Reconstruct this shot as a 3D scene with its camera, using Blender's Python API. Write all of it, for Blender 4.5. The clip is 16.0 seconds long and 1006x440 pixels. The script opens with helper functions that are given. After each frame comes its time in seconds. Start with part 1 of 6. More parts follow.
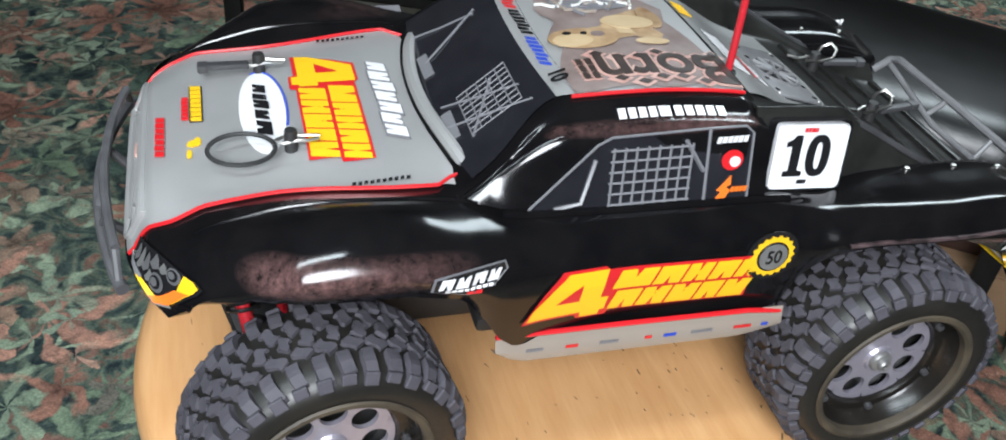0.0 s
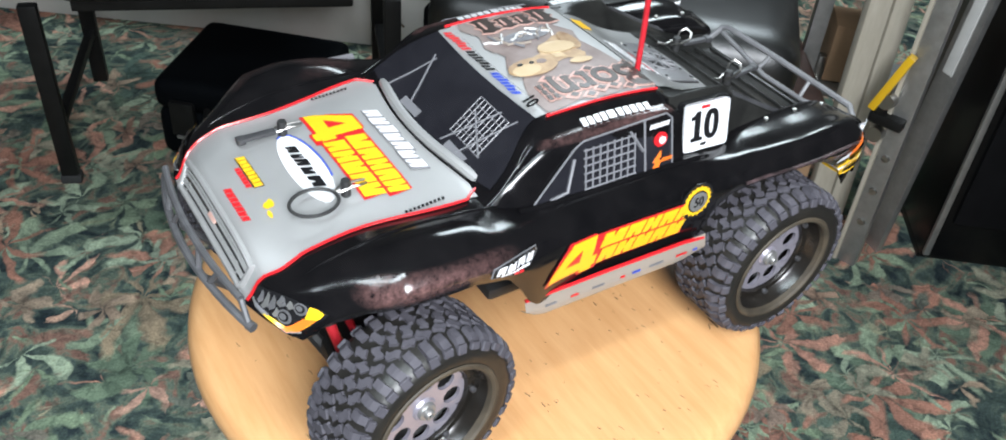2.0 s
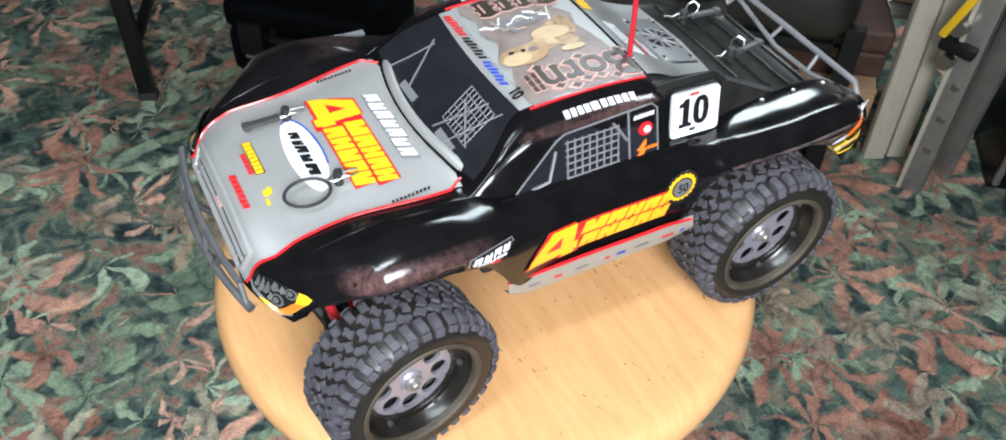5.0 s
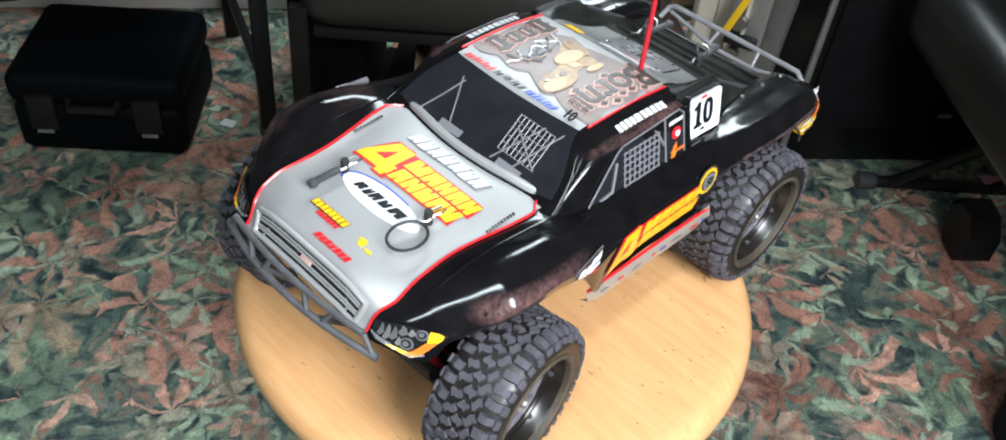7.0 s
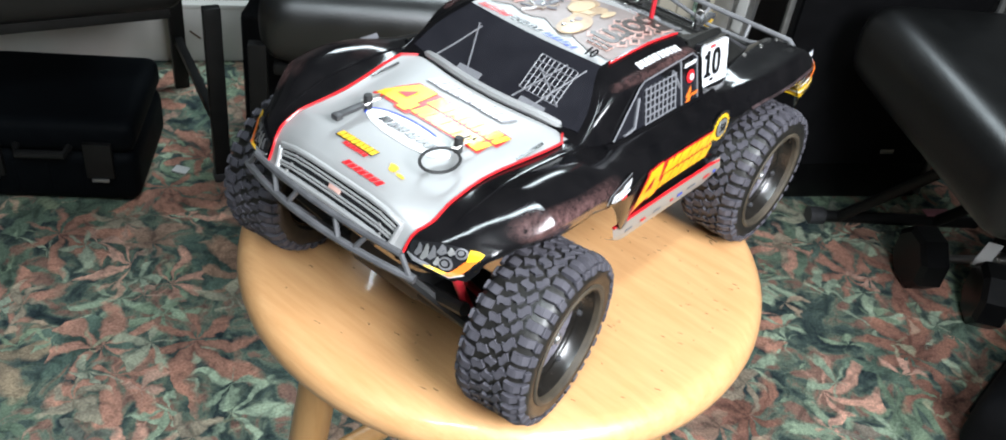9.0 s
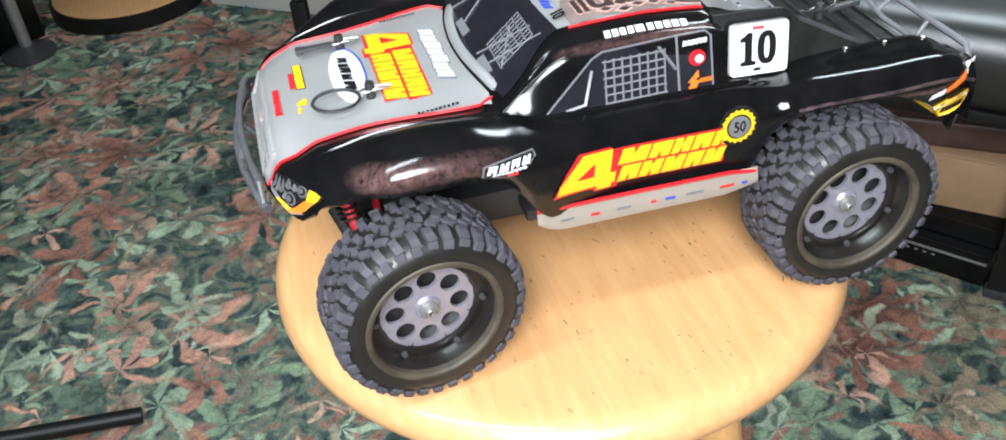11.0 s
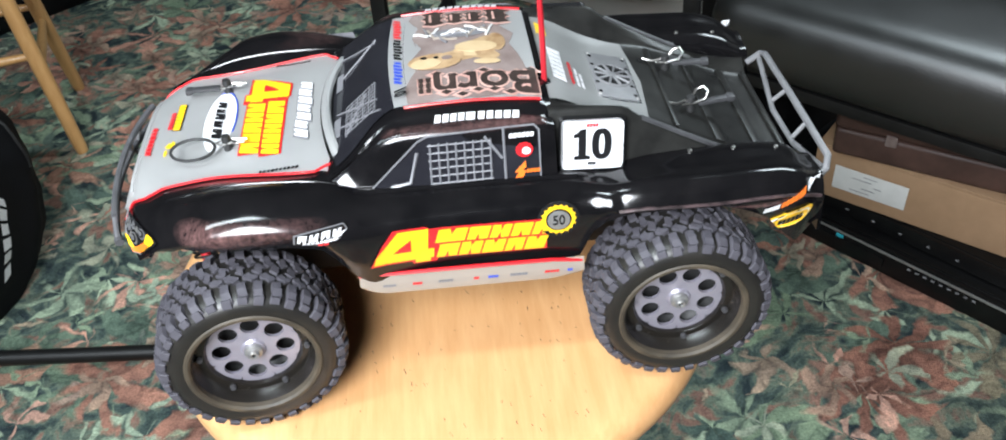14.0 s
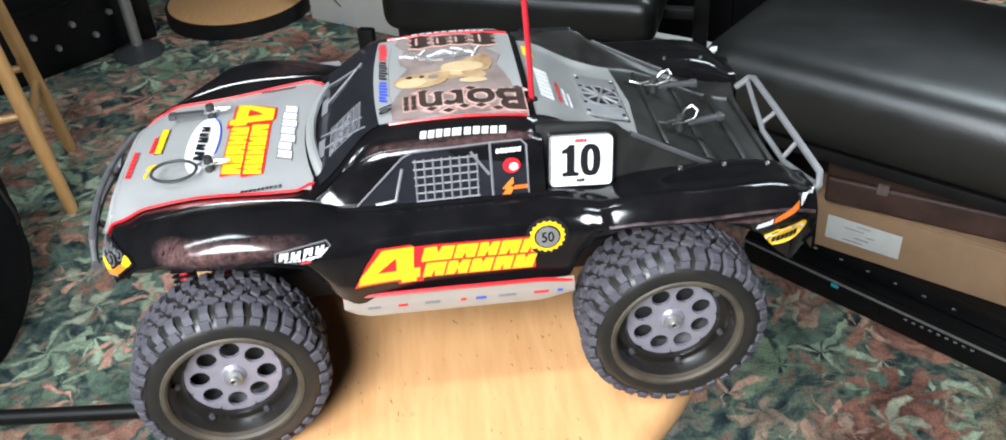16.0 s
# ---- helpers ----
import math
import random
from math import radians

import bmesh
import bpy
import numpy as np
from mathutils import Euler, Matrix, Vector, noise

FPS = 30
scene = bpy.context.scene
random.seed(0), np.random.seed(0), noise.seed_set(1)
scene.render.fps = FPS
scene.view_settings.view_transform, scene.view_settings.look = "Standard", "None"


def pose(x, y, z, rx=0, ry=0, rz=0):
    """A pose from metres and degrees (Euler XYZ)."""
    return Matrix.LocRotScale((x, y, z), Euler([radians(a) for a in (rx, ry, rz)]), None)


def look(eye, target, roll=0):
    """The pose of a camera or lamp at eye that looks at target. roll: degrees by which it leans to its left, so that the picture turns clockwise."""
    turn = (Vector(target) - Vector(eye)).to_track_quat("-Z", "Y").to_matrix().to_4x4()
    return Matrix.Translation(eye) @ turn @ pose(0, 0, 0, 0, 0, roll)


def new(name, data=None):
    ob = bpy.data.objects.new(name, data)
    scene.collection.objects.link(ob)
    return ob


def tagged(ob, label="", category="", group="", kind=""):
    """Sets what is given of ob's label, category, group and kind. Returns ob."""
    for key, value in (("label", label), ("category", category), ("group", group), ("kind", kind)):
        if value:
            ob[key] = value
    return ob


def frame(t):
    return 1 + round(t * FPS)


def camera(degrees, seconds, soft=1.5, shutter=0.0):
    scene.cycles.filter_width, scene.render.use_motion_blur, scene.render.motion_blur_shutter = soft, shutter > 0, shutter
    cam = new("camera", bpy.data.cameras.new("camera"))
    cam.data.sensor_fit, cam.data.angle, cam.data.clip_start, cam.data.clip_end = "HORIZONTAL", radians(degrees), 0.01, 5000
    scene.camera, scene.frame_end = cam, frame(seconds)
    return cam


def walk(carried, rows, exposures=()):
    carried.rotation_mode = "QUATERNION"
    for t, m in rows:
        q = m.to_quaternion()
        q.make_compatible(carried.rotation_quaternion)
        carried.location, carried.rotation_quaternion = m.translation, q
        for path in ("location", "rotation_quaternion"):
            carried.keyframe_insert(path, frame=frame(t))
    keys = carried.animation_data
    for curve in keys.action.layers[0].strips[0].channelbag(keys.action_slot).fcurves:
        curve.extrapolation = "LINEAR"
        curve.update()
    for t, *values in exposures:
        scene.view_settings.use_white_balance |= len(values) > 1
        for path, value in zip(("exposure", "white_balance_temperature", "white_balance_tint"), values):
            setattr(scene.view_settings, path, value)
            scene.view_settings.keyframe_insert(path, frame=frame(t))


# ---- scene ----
cam = camera(55.7, 16.0, soft=1.8)
PATH = [
    (0, (-0.142, -0.338, 1.072), (0.387, 1.171, -0.129), 6.6),
    (0.5, (-0.182, -0.358, 1.095), (0.518, 1.1, -0.082), 7.2),
    (1, (-0.234, -0.373, 1.109), (0.508, 1.02, -0.119), 6.9),
    (1.5, (-0.256, -0.38, 1.118), (0.589, 0.947, -0.116), 8.9),
    (2, (-0.268, -0.373, 1.156), (0.631, 0.9, -0.097), 5.0),
    (2.5, (-0.281, -0.381, 1.187), (0.573, 0.775, -0.203), 3.5),
    (3, (-0.294, -0.381, 1.218), (0.564, 0.775, -0.169), 4.8),
    (3.2, (-0.296, -0.378, 1.22), (0.564, 0.778, -0.167), 5.6),
    (5.3, (-0.216, -0.389, 1.205), (0.456, 0.847, -0.216), 1.5),
    (5.5, (-0.249, -0.368, 1.202), (0.55, 0.793, -0.217), 1.3),
    (6, (-0.313, -0.325, 1.209), (0.707, 0.674, -0.192), 4.5),
    (6.5, (-0.353, -0.305, 1.224), (0.73, 0.658, -0.155), 6.2),
    (7, (-0.378, -0.304, 1.218), (0.746, 0.658, -0.128), 6.8),
    (7.5, (-0.406, -0.315, 1.215), (0.752, 0.635, -0.111), 7.2),
    (8, (-0.438, -0.323, 1.204), (0.746, 0.629, -0.097), 7.1),
    (8.5, (-0.449, -0.296, 1.172), (0.814, 0.658, -0.051), 7.8),
    (9, (-0.443, -0.304, 1.147), (0.846, 0.642, -0.056), 8.2),
    (9.2, (-0.436, -0.308, 1.14), (0.819, 0.676, -0.067), 7.2),
    (11.3, (-0.115, -0.474, 1.112), (0.072, 1.118, -0.084), -5.9),
    (11.5, (-0.092, -0.473, 1.115), (0.002, 1.133, -0.074), -6.2),
    (12, (-0.018, -0.468, 1.13), (0.0, 1.144, -0.055), -5.9),
    (12.5, (0.016, -0.469, 1.143), (0.046, 1.125, -0.063), -6.0),
    (13, (0.019, -0.468, 1.141), (0.067, 1.066, -0.141), -6.1),
    (13.5, (0.013, -0.47, 1.164), (0.074, 1.038, -0.148), -5.0),
    (14, (0.004, -0.479, 1.169), (0.086, 1.062, -0.103), -4.0),
    (14.5, (0.015, -0.469, 1.166), (0.098, 1.077, -0.099), -3.8),
    (15, (0.015, -0.473, 1.159), (0.104, 1.077, -0.101), -3.5),
    (15.5, (0.014, -0.476, 1.155), (0.106, 1.13, -0.033), -3.9),
    (16, (0.005, -0.486, 1.141), (0.115, 1.14, -0.019), -4.0),
]
walk(cam, [(t, look(eye, target, roll)) for t, eye, target, roll in PATH],
     exposures=[(0, -0.36), (0.5, -0.24), (1, -0.14), (2, 0.0), (5.5, -0.02), (8, 0.05), (9, 0.17), (11.5, 0.15), (12, 0.22), (16, 0.25)])

# ---- light ----
world = bpy.data.worlds.new("room_world")
scene.world = world
world.use_nodes = True
world.node_tree.nodes["Background"].inputs[0].default_value = (0.8, 0.87, 1.0, 1)
world.node_tree.nodes["Background"].inputs[1].default_value = 0.006


def lamp(name, eye, target, power, size, colour):
    data = bpy.data.lights.new(name, "AREA")
    data.shape, data.size, data.energy, data.color = "DISK", size, power, colour
    ob = new(name, data)
    ob.matrix_world = look(eye, target)
    return ob


# added still lamp standing in for the camera's moving light; two inferred, unseen ceiling lights
lamp("camera_light_stand_in", (-0.36, -0.98, 1.55), (0.05, 0.20, 0.62), 44.0, 0.60, (0.885, 0.935, 1.0))
for at, wide, deep, power in (((-0.95, -0.45, 2.36), 1.5, 0.16, 31.0), ((1.70, 1.30, 2.36), 1.4, 0.50, 46.0)):
    fixture = lamp("ceiling_light", at, (at[0], at[1], 0.0), power, wide, (0.81, 0.935, 1.0))
    fixture.data.shape, fixture.data.size_y = "RECTANGLE", deep


# ---- materials ----
def material(name, colour, rough=0.5, metal=0.0, second=None, scale=30.0, amount=0.5, bump=0.0, bump_scale=200.0,
             coat=0.0, spec=0.5, stretch=(1, 1, 1), random_value=0.0):
    m = bpy.data.materials.new(name)
    m.use_nodes = True
    n, l = m.node_tree.nodes, m.node_tree.links
    b = n["Principled BSDF"]
    b.inputs["Roughness"].default_value, b.inputs["Metallic"].default_value = rough, metal
    b.inputs["Coat Weight"].default_value, b.inputs["Specular IOR Level"].default_value = coat, spec
    b.inputs["Coat Roughness"].default_value = 0.05
    b.inputs["Base Color"].default_value = (*colour, 1)
    co, mp = n.new("ShaderNodeTexCoord"), n.new("ShaderNodeMapping")
    mp.inputs["Scale"].default_value = stretch
    l.new(co.outputs["Object"], mp.inputs["Vector"])
    if second:
        t = n.new("ShaderNodeTexNoise")
        t.inputs["Scale"].default_value, t.inputs["Detail"].default_value, t.inputs["Roughness"].default_value = scale, 6, 0.6
        r = n.new("ShaderNodeValToRGB")
        r.color_ramp.elements[0].position, r.color_ramp.elements[1].position = 0.5 - amount / 2, 0.5 + amount / 2
        r.color_ramp.elements[0].color, r.color_ramp.elements[1].color = (*colour, 1), (*second, 1)
        l.new(mp.outputs["Vector"], t.inputs["Vector"])
        l.new(t.outputs["Fac"], r.inputs["Fac"])
        l.new(r.outputs["Color"], b.inputs["Base Color"])
        q = n.new("ShaderNodeMapRange")
        q.inputs["To Min"].default_value, q.inputs["To Max"].default_value = max(rough - 0.06, 0.02), min(rough + 0.1, 1)
        l.new(t.outputs["Fac"], q.inputs["Value"])
        l.new(q.outputs["Result"], b.inputs["Roughness"])
    if bump:
        t2, bp = n.new("ShaderNodeTexNoise"), n.new("ShaderNodeBump")
        t2.inputs["Scale"].default_value, t2.inputs["Detail"].default_value = bump_scale, 4
        bp.inputs["Strength"].default_value, bp.inputs["Distance"].default_value = bump, 0.002
        l.new(mp.outputs["Vector"], t2.inputs["Vector"])
        l.new(t2.outputs["Fac"], bp.inputs["Height"])
        l.new(bp.outputs["Normal"], b.inputs["Normal"])
    return m


def carpet_material():
    m = bpy.data.materials.new("leaf_carpet")
    m.use_nodes = True
    n, l = m.node_tree.nodes, m.node_tree.links
    b = n["Principled BSDF"]
    b.inputs["Roughness"].default_value, b.inputs["Specular IOR Level"].default_value = 0.95, 0.1
    co = n.new("ShaderNodeTexCoord")

    def noise_tex(scale, detail, distortion, off):
        mp, t = n.new("ShaderNodeMapping"), n.new("ShaderNodeTexNoise")
        mp.inputs["Location"].default_value = (off, off * 0.7, 0)
        t.inputs["Scale"].default_value, t.inputs["Detail"].default_value, t.inputs["Distortion"].default_value = scale, detail, distortion
        t.inputs["Roughness"].default_value = 0.55
        l.new(co.outputs["Object"], mp.inputs["Vector"])
        l.new(mp.outputs["Vector"], t.inputs["Vector"])
        return t.outputs["Fac"]

    def ramp(fac, stops):
        r = n.new("ShaderNodeValToRGB")
        while len(r.color_ramp.elements) < len(stops):
            r.color_ramp.elements.new(0.5)
        for e, (p, c) in zip(r.color_ramp.elements, stops):
            e.position, e.color = p, (*c, 1)
        l.new(fac, r.inputs["Fac"])
        return r.outputs["Color"]

    def mix(kind, fac, a, c):
        x = n.new("ShaderNodeMix")
        x.data_type, x.blend_type = "RGBA", kind
        for s, v in ((x.inputs["Factor"], fac), (x.inputs["A"], a), (x.inputs["B"], c)):
            if isinstance(v, (int, float)):
                s.default_value = v
            else:
                l.new(v, s)
        return x.outputs["Result"]

    def warped(scale, swing, off, base):
        w, a = n.new("ShaderNodeTexNoise"), n.new("ShaderNodeVectorMath")
        w.inputs["Scale"].default_value, w.inputs["Detail"].default_value = scale, 3
        a.operation = "MULTIPLY_ADD"
        a.inputs[1].default_value = (swing, swing, 0.0)
        l.new(base, w.inputs["Vector"])
        l.new(w.outputs["Color"], a.inputs[0])
        l.new(base, a.inputs[2])
        return a.outputs["Vector"]

    def leaf_cells(scale, feature, base):
        v = n.new("ShaderNodeTexVoronoi")
        v.feature = feature
        v.inputs["Scale"].default_value = scale
        l.new(base, v.inputs["Vector"])
        return v

    def math_node(op, a, c=None):
        x = n.new("ShaderNodeMath")
        x.operation = op
        for s, v in zip(x.inputs, (a, c)):
            if isinstance(v, (int, float)):
                s.default_value = v
            elif v is not None:
                l.new(v, s)
        return x.outputs["Value"]

    def leaf_layer(scale, fingers, twist, reach, off, lobes, hues):
        """Curling palm-like leaves, one in each cell: the mask, and the colour of its blade."""
        shift = n.new("ShaderNodeMapping")
        shift.inputs["Location"].default_value = (off, off * 1.7, 0)
        l.new(warped(5.0, 0.10, 0.0, co.outputs["Object"]), shift.inputs["Vector"])
        base = warped(19.0, 0.050, 0.0, shift.outputs["Vector"])
        cell = leaf_cells(scale, "F1", base)
        cell.inputs["Randomness"].default_value = 0.8
        away, split = n.new("ShaderNodeVectorMath"), n.new("ShaderNodeSeparateXYZ")
        away.operation = "SUBTRACT"
        l.new(base, away.inputs[0])
        l.new(cell.outputs["Position"], away.inputs[1])
        l.new(away.outputs["Vector"], split.inputs["Vector"])
        tint = n.new("ShaderNodeSeparateColor")
        l.new(cell.outputs["Color"], tint.inputs["Color"])
        angle = math_node("ARCTAN2", split.outputs["Y"], split.outputs["X"])
        far = math_node("MULTIPLY", cell.outputs["Distance"], 1.0)
        phase = math_node("ADD", math_node("MULTIPLY", angle, fingers), math_node("ADD", math_node("MULTIPLY", far, twist), math_node("MULTIPLY", tint.outputs[0], 40.0)))
        wave = math_node("SINE", phase)
        lean = math_node("COSINE", math_node("ADD", angle, math_node("MULTIPLY", tint.outputs[1], 6.28)))
        limit = math_node("ADD", reach, math_node("ADD", math_node("MULTIPLY", wave, lobes), math_node("MULTIPLY", lean, 0.16)))
        ragged = math_node("MULTIPLY", math_node("SUBTRACT", noise_tex(46, 3, 0.6, off), 0.5), 0.22)
        edge = math_node("SUBTRACT", math_node("ADD", limit, ragged), far)
        mask = ramp(edge, [(0.0, (0, 0, 0)), (0.13, (1, 1, 1))])
        blade = ramp(tint.outputs[2], hues)
        # paler towards the tips, a dark crease between the fingers and round the heart
        tip = ramp(far, [(0.05, (0.52, 0.52, 0.52)), (0.30, (0.95, 0.95, 0.95)), (0.62, (1.45, 1.42, 1.36))])
        crease = ramp(math_node("MULTIPLY_ADD", wave, 0.5), [(0.0, (0.56, 0.56, 0.58)), (0.5, (1, 1, 1)), (0.95, (1.15, 1.14, 1.12))])
        x = crease.node.inputs["Fac"].links[0].from_node
        x.inputs[2].default_value = 0.5
        return mask, mix("MULTIPLY", 0.75, mix("MULTIPLY", 0.9, blade, tip), crease)

    BROWN_LEAF, ROSE, RUST = (0.330, 0.178, 0.135), (0.470, 0.290, 0.230), (0.250, 0.130, 0.098)
    MOSS, SAGE, DEEP = (0.155, 0.225, 0.155), (0.285, 0.370, 0.285), (0.085, 0.135, 0.118)
    ground = ramp(noise_tex(13, 4, 1.6, 3.0), [(0.34, (0.026, 0.040, 0.046)), (0.46, (0.070, 0.105, 0.094)), (0.54, (0.145, 0.190, 0.145)), (0.62, (0.245, 0.150, 0.118))])
    both = ground
    for scale, fingers, twist, reach, off, lobes, hues in (
            (6.5, 6.0, 5.0, 0.46, 0.0, 0.20, [(0.0, DEEP), (0.35, MOSS), (0.7, SAGE), (1.0, MOSS)]),
            (5.2, 7.0, -6.0, 0.42, 3.3, 0.21, [(0.0, RUST), (0.3, BROWN_LEAF), (0.62, ROSE), (0.9, BROWN_LEAF), (1.0, MOSS)]),
            (9.5, 5.0, 7.0, 0.36, 7.1, 0.20, [(0.0, BROWN_LEAF), (0.35, SAGE), (0.6, MOSS), (0.8, ROSE), (1.0, DEEP)])):
        mask, blade = leaf_layer(scale, fingers, twist, reach, off, lobes, hues)
        both = mix("MIX", mask, both, blade)
    shade = ramp(noise_tex(30, 5, 1.6, 5.0), [(0.32, (0.50, 0.52, 0.54)), (0.50, (1.0, 1.0, 1.0)), (0.68, (1.30, 1.27, 1.24))])
    both = mix("MULTIPLY", 0.85, both, shade)
    pile = ramp(noise_tex(260, 3, 0.0, 0.0), [(0.3, (0.635, 0.6, 0.59)), (0.7, (1.375, 1.3, 1.28))])
    both = mix("MULTIPLY", 0.8, both, pile)
    l.new(both, b.inputs["Base Color"])
    bp = n.new("ShaderNodeBump")
    bp.inputs["Strength"].default_value, bp.inputs["Distance"].default_value = 0.6, 0.004
    l.new(noise_tex(300, 3, 0.0, 1.0), bp.inputs["Height"])
    l.new(bp.outputs["Normal"], b.inputs["Normal"])
    return m


CARPET = carpet_material()
WOOD = material("golden_oak", (0.52, 0.268, 0.108), 0.36, second=(0.635, 0.362, 0.168), scale=18, amount=0.5, bump=0.12, bump_scale=60, coat=0.35, stretch=(9, 1, 9))
WOOD_LEG = material("turned_oak", (0.45, 0.235, 0.085), 0.35, second=(0.57, 0.325, 0.13), scale=20, amount=0.5, bump=0.1, bump_scale=60, coat=0.3, stretch=(6, 6, 1))
INK = material("pencil_marks", (0.10, 0.06, 0.03), 0.8)
BLACK_BODY = material("black_lexan", (0.003, 0.003, 0.0035), 0.11, second=(0.007, 0.0065, 0.007), scale=60, amount=0.5, bump=0.03, bump_scale=70, coat=0.1, spec=0.38)
WORN = material("scuffed_black", (0.010, 0.008, 0.008), 0.30, second=(0.085, 0.056, 0.058), scale=140, amount=0.30, bump=0.2, bump_scale=160, spec=0.35)


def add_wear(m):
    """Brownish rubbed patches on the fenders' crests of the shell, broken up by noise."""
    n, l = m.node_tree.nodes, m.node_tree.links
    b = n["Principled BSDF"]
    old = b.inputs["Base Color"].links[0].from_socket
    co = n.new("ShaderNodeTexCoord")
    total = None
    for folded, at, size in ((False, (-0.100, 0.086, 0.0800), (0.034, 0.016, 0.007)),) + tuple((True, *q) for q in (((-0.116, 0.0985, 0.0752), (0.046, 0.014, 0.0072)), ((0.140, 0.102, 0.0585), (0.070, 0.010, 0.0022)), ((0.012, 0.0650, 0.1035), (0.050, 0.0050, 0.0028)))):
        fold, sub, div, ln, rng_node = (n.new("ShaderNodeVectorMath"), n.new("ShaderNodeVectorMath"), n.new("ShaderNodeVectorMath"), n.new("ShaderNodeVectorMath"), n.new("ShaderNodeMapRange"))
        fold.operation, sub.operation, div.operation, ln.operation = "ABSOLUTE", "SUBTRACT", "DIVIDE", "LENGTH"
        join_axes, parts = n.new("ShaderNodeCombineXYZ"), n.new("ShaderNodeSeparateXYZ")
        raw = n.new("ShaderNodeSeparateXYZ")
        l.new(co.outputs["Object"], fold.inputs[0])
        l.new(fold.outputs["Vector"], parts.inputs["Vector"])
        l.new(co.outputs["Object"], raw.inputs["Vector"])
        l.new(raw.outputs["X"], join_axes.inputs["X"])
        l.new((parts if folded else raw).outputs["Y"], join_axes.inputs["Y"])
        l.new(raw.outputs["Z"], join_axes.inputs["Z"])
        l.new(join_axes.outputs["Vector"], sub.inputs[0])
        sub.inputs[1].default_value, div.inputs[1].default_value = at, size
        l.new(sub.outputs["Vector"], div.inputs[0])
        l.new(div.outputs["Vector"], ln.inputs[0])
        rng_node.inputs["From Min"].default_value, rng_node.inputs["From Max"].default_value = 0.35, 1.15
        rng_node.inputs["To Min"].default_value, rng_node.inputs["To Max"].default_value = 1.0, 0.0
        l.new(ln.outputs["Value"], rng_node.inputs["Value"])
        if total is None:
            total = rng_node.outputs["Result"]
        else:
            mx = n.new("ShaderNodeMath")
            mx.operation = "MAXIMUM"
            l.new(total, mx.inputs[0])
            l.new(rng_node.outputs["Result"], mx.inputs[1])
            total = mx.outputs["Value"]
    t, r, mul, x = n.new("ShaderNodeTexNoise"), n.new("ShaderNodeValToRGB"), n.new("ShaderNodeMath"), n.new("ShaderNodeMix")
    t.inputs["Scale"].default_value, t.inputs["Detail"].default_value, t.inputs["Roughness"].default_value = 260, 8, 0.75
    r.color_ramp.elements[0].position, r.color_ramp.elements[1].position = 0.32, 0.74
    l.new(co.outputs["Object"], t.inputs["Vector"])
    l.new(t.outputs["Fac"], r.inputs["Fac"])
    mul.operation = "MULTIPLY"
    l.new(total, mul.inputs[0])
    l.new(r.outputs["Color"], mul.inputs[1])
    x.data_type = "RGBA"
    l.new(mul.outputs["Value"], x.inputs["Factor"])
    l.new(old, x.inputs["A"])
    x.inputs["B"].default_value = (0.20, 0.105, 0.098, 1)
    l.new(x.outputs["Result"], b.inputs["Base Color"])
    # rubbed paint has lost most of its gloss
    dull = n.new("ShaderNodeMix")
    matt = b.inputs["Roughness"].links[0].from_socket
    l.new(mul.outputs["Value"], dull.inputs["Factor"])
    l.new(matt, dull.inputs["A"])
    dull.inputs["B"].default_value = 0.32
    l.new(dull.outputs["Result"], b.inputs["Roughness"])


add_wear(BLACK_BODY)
SILVER = material("silver_paint", (0.38, 0.38, 0.375), 0.46, metal=0.50, second=(0.42, 0.42, 0.415), scale=40, bump=0.02, coat=0.06)
# silver paint again, darkened to hold down the fastback's brightness
SILVER_DARKENED = material("silver_paint_darkened", (0.23, 0.23, 0.225), 0.45, metal=0.38, second=(0.27, 0.27, 0.265), scale=40, bump=0.02, coat=0.1)
RED = material("red_stripe", (0.55, 0.015, 0.02), 0.3, coat=0.3)
YELLOW = material("yellow_decal", (0.78, 0.46, 0.015), 0.3, coat=0.3)
ORANGE = material("orange_decal", (0.75, 0.16, 0.02), 0.3, coat=0.3)
WHITE = material("white_decal", (0.66, 0.66, 0.67), 0.3, coat=0.3)
BLUE = material("blue_decal", (0.02, 0.06, 0.42), 0.3, coat=0.3)
INKBLACK = material("black_decal", (0.01, 0.01, 0.011), 0.25, coat=0.3)
GREY = material("grey_print", (0.15, 0.15, 0.16), 0.35)
GLASS = material("painted_window", (0.010, 0.010, 0.013), 0.10, second=(0.018, 0.018, 0.022), scale=60, coat=0.4)
RUBBER = material("tyre_rubber", (0.044, 0.042, 0.051), 0.66, second=(0.074, 0.070, 0.081), scale=60, bump=0.2, bump_scale=250, spec=0.3)
SIDEWALL = material("tyre_sidewall", (0.008, 0.008, 0.008), 0.38, second=(0.018, 0.016, 0.013), scale=45, amount=0.6, bump=0.1, bump_scale=150)
# mottled brown lip, paler than the sidewall
LIP_BROWN = material("brown_rubber_lip", (0.018, 0.015, 0.011), 0.6, second=(0.075, 0.058, 0.037), scale=60)
CHROME = material("chromed_lens", (0.55, 0.55, 0.57), 0.28, metal=0.85, second=(0.42, 0.42, 0.44), scale=300)
ALLOY = material("grey_alloy", (0.34, 0.32, 0.38), 0.33, metal=0.6, second=(0.42, 0.40, 0.46), scale=120)
DARKMETAL = material("dark_ring", (0.006, 0.006, 0.006), 0.24, second=(0.016, 0.013, 0.010), scale=60)
STEEL = material("bright_steel", (0.40, 0.39, 0.37), 0.34, metal=1.0)
PLASTIC = material("grey_black_plastic", (0.026, 0.026, 0.028), 0.42, second=(0.055, 0.055, 0.058), scale=80, bump=0.06)
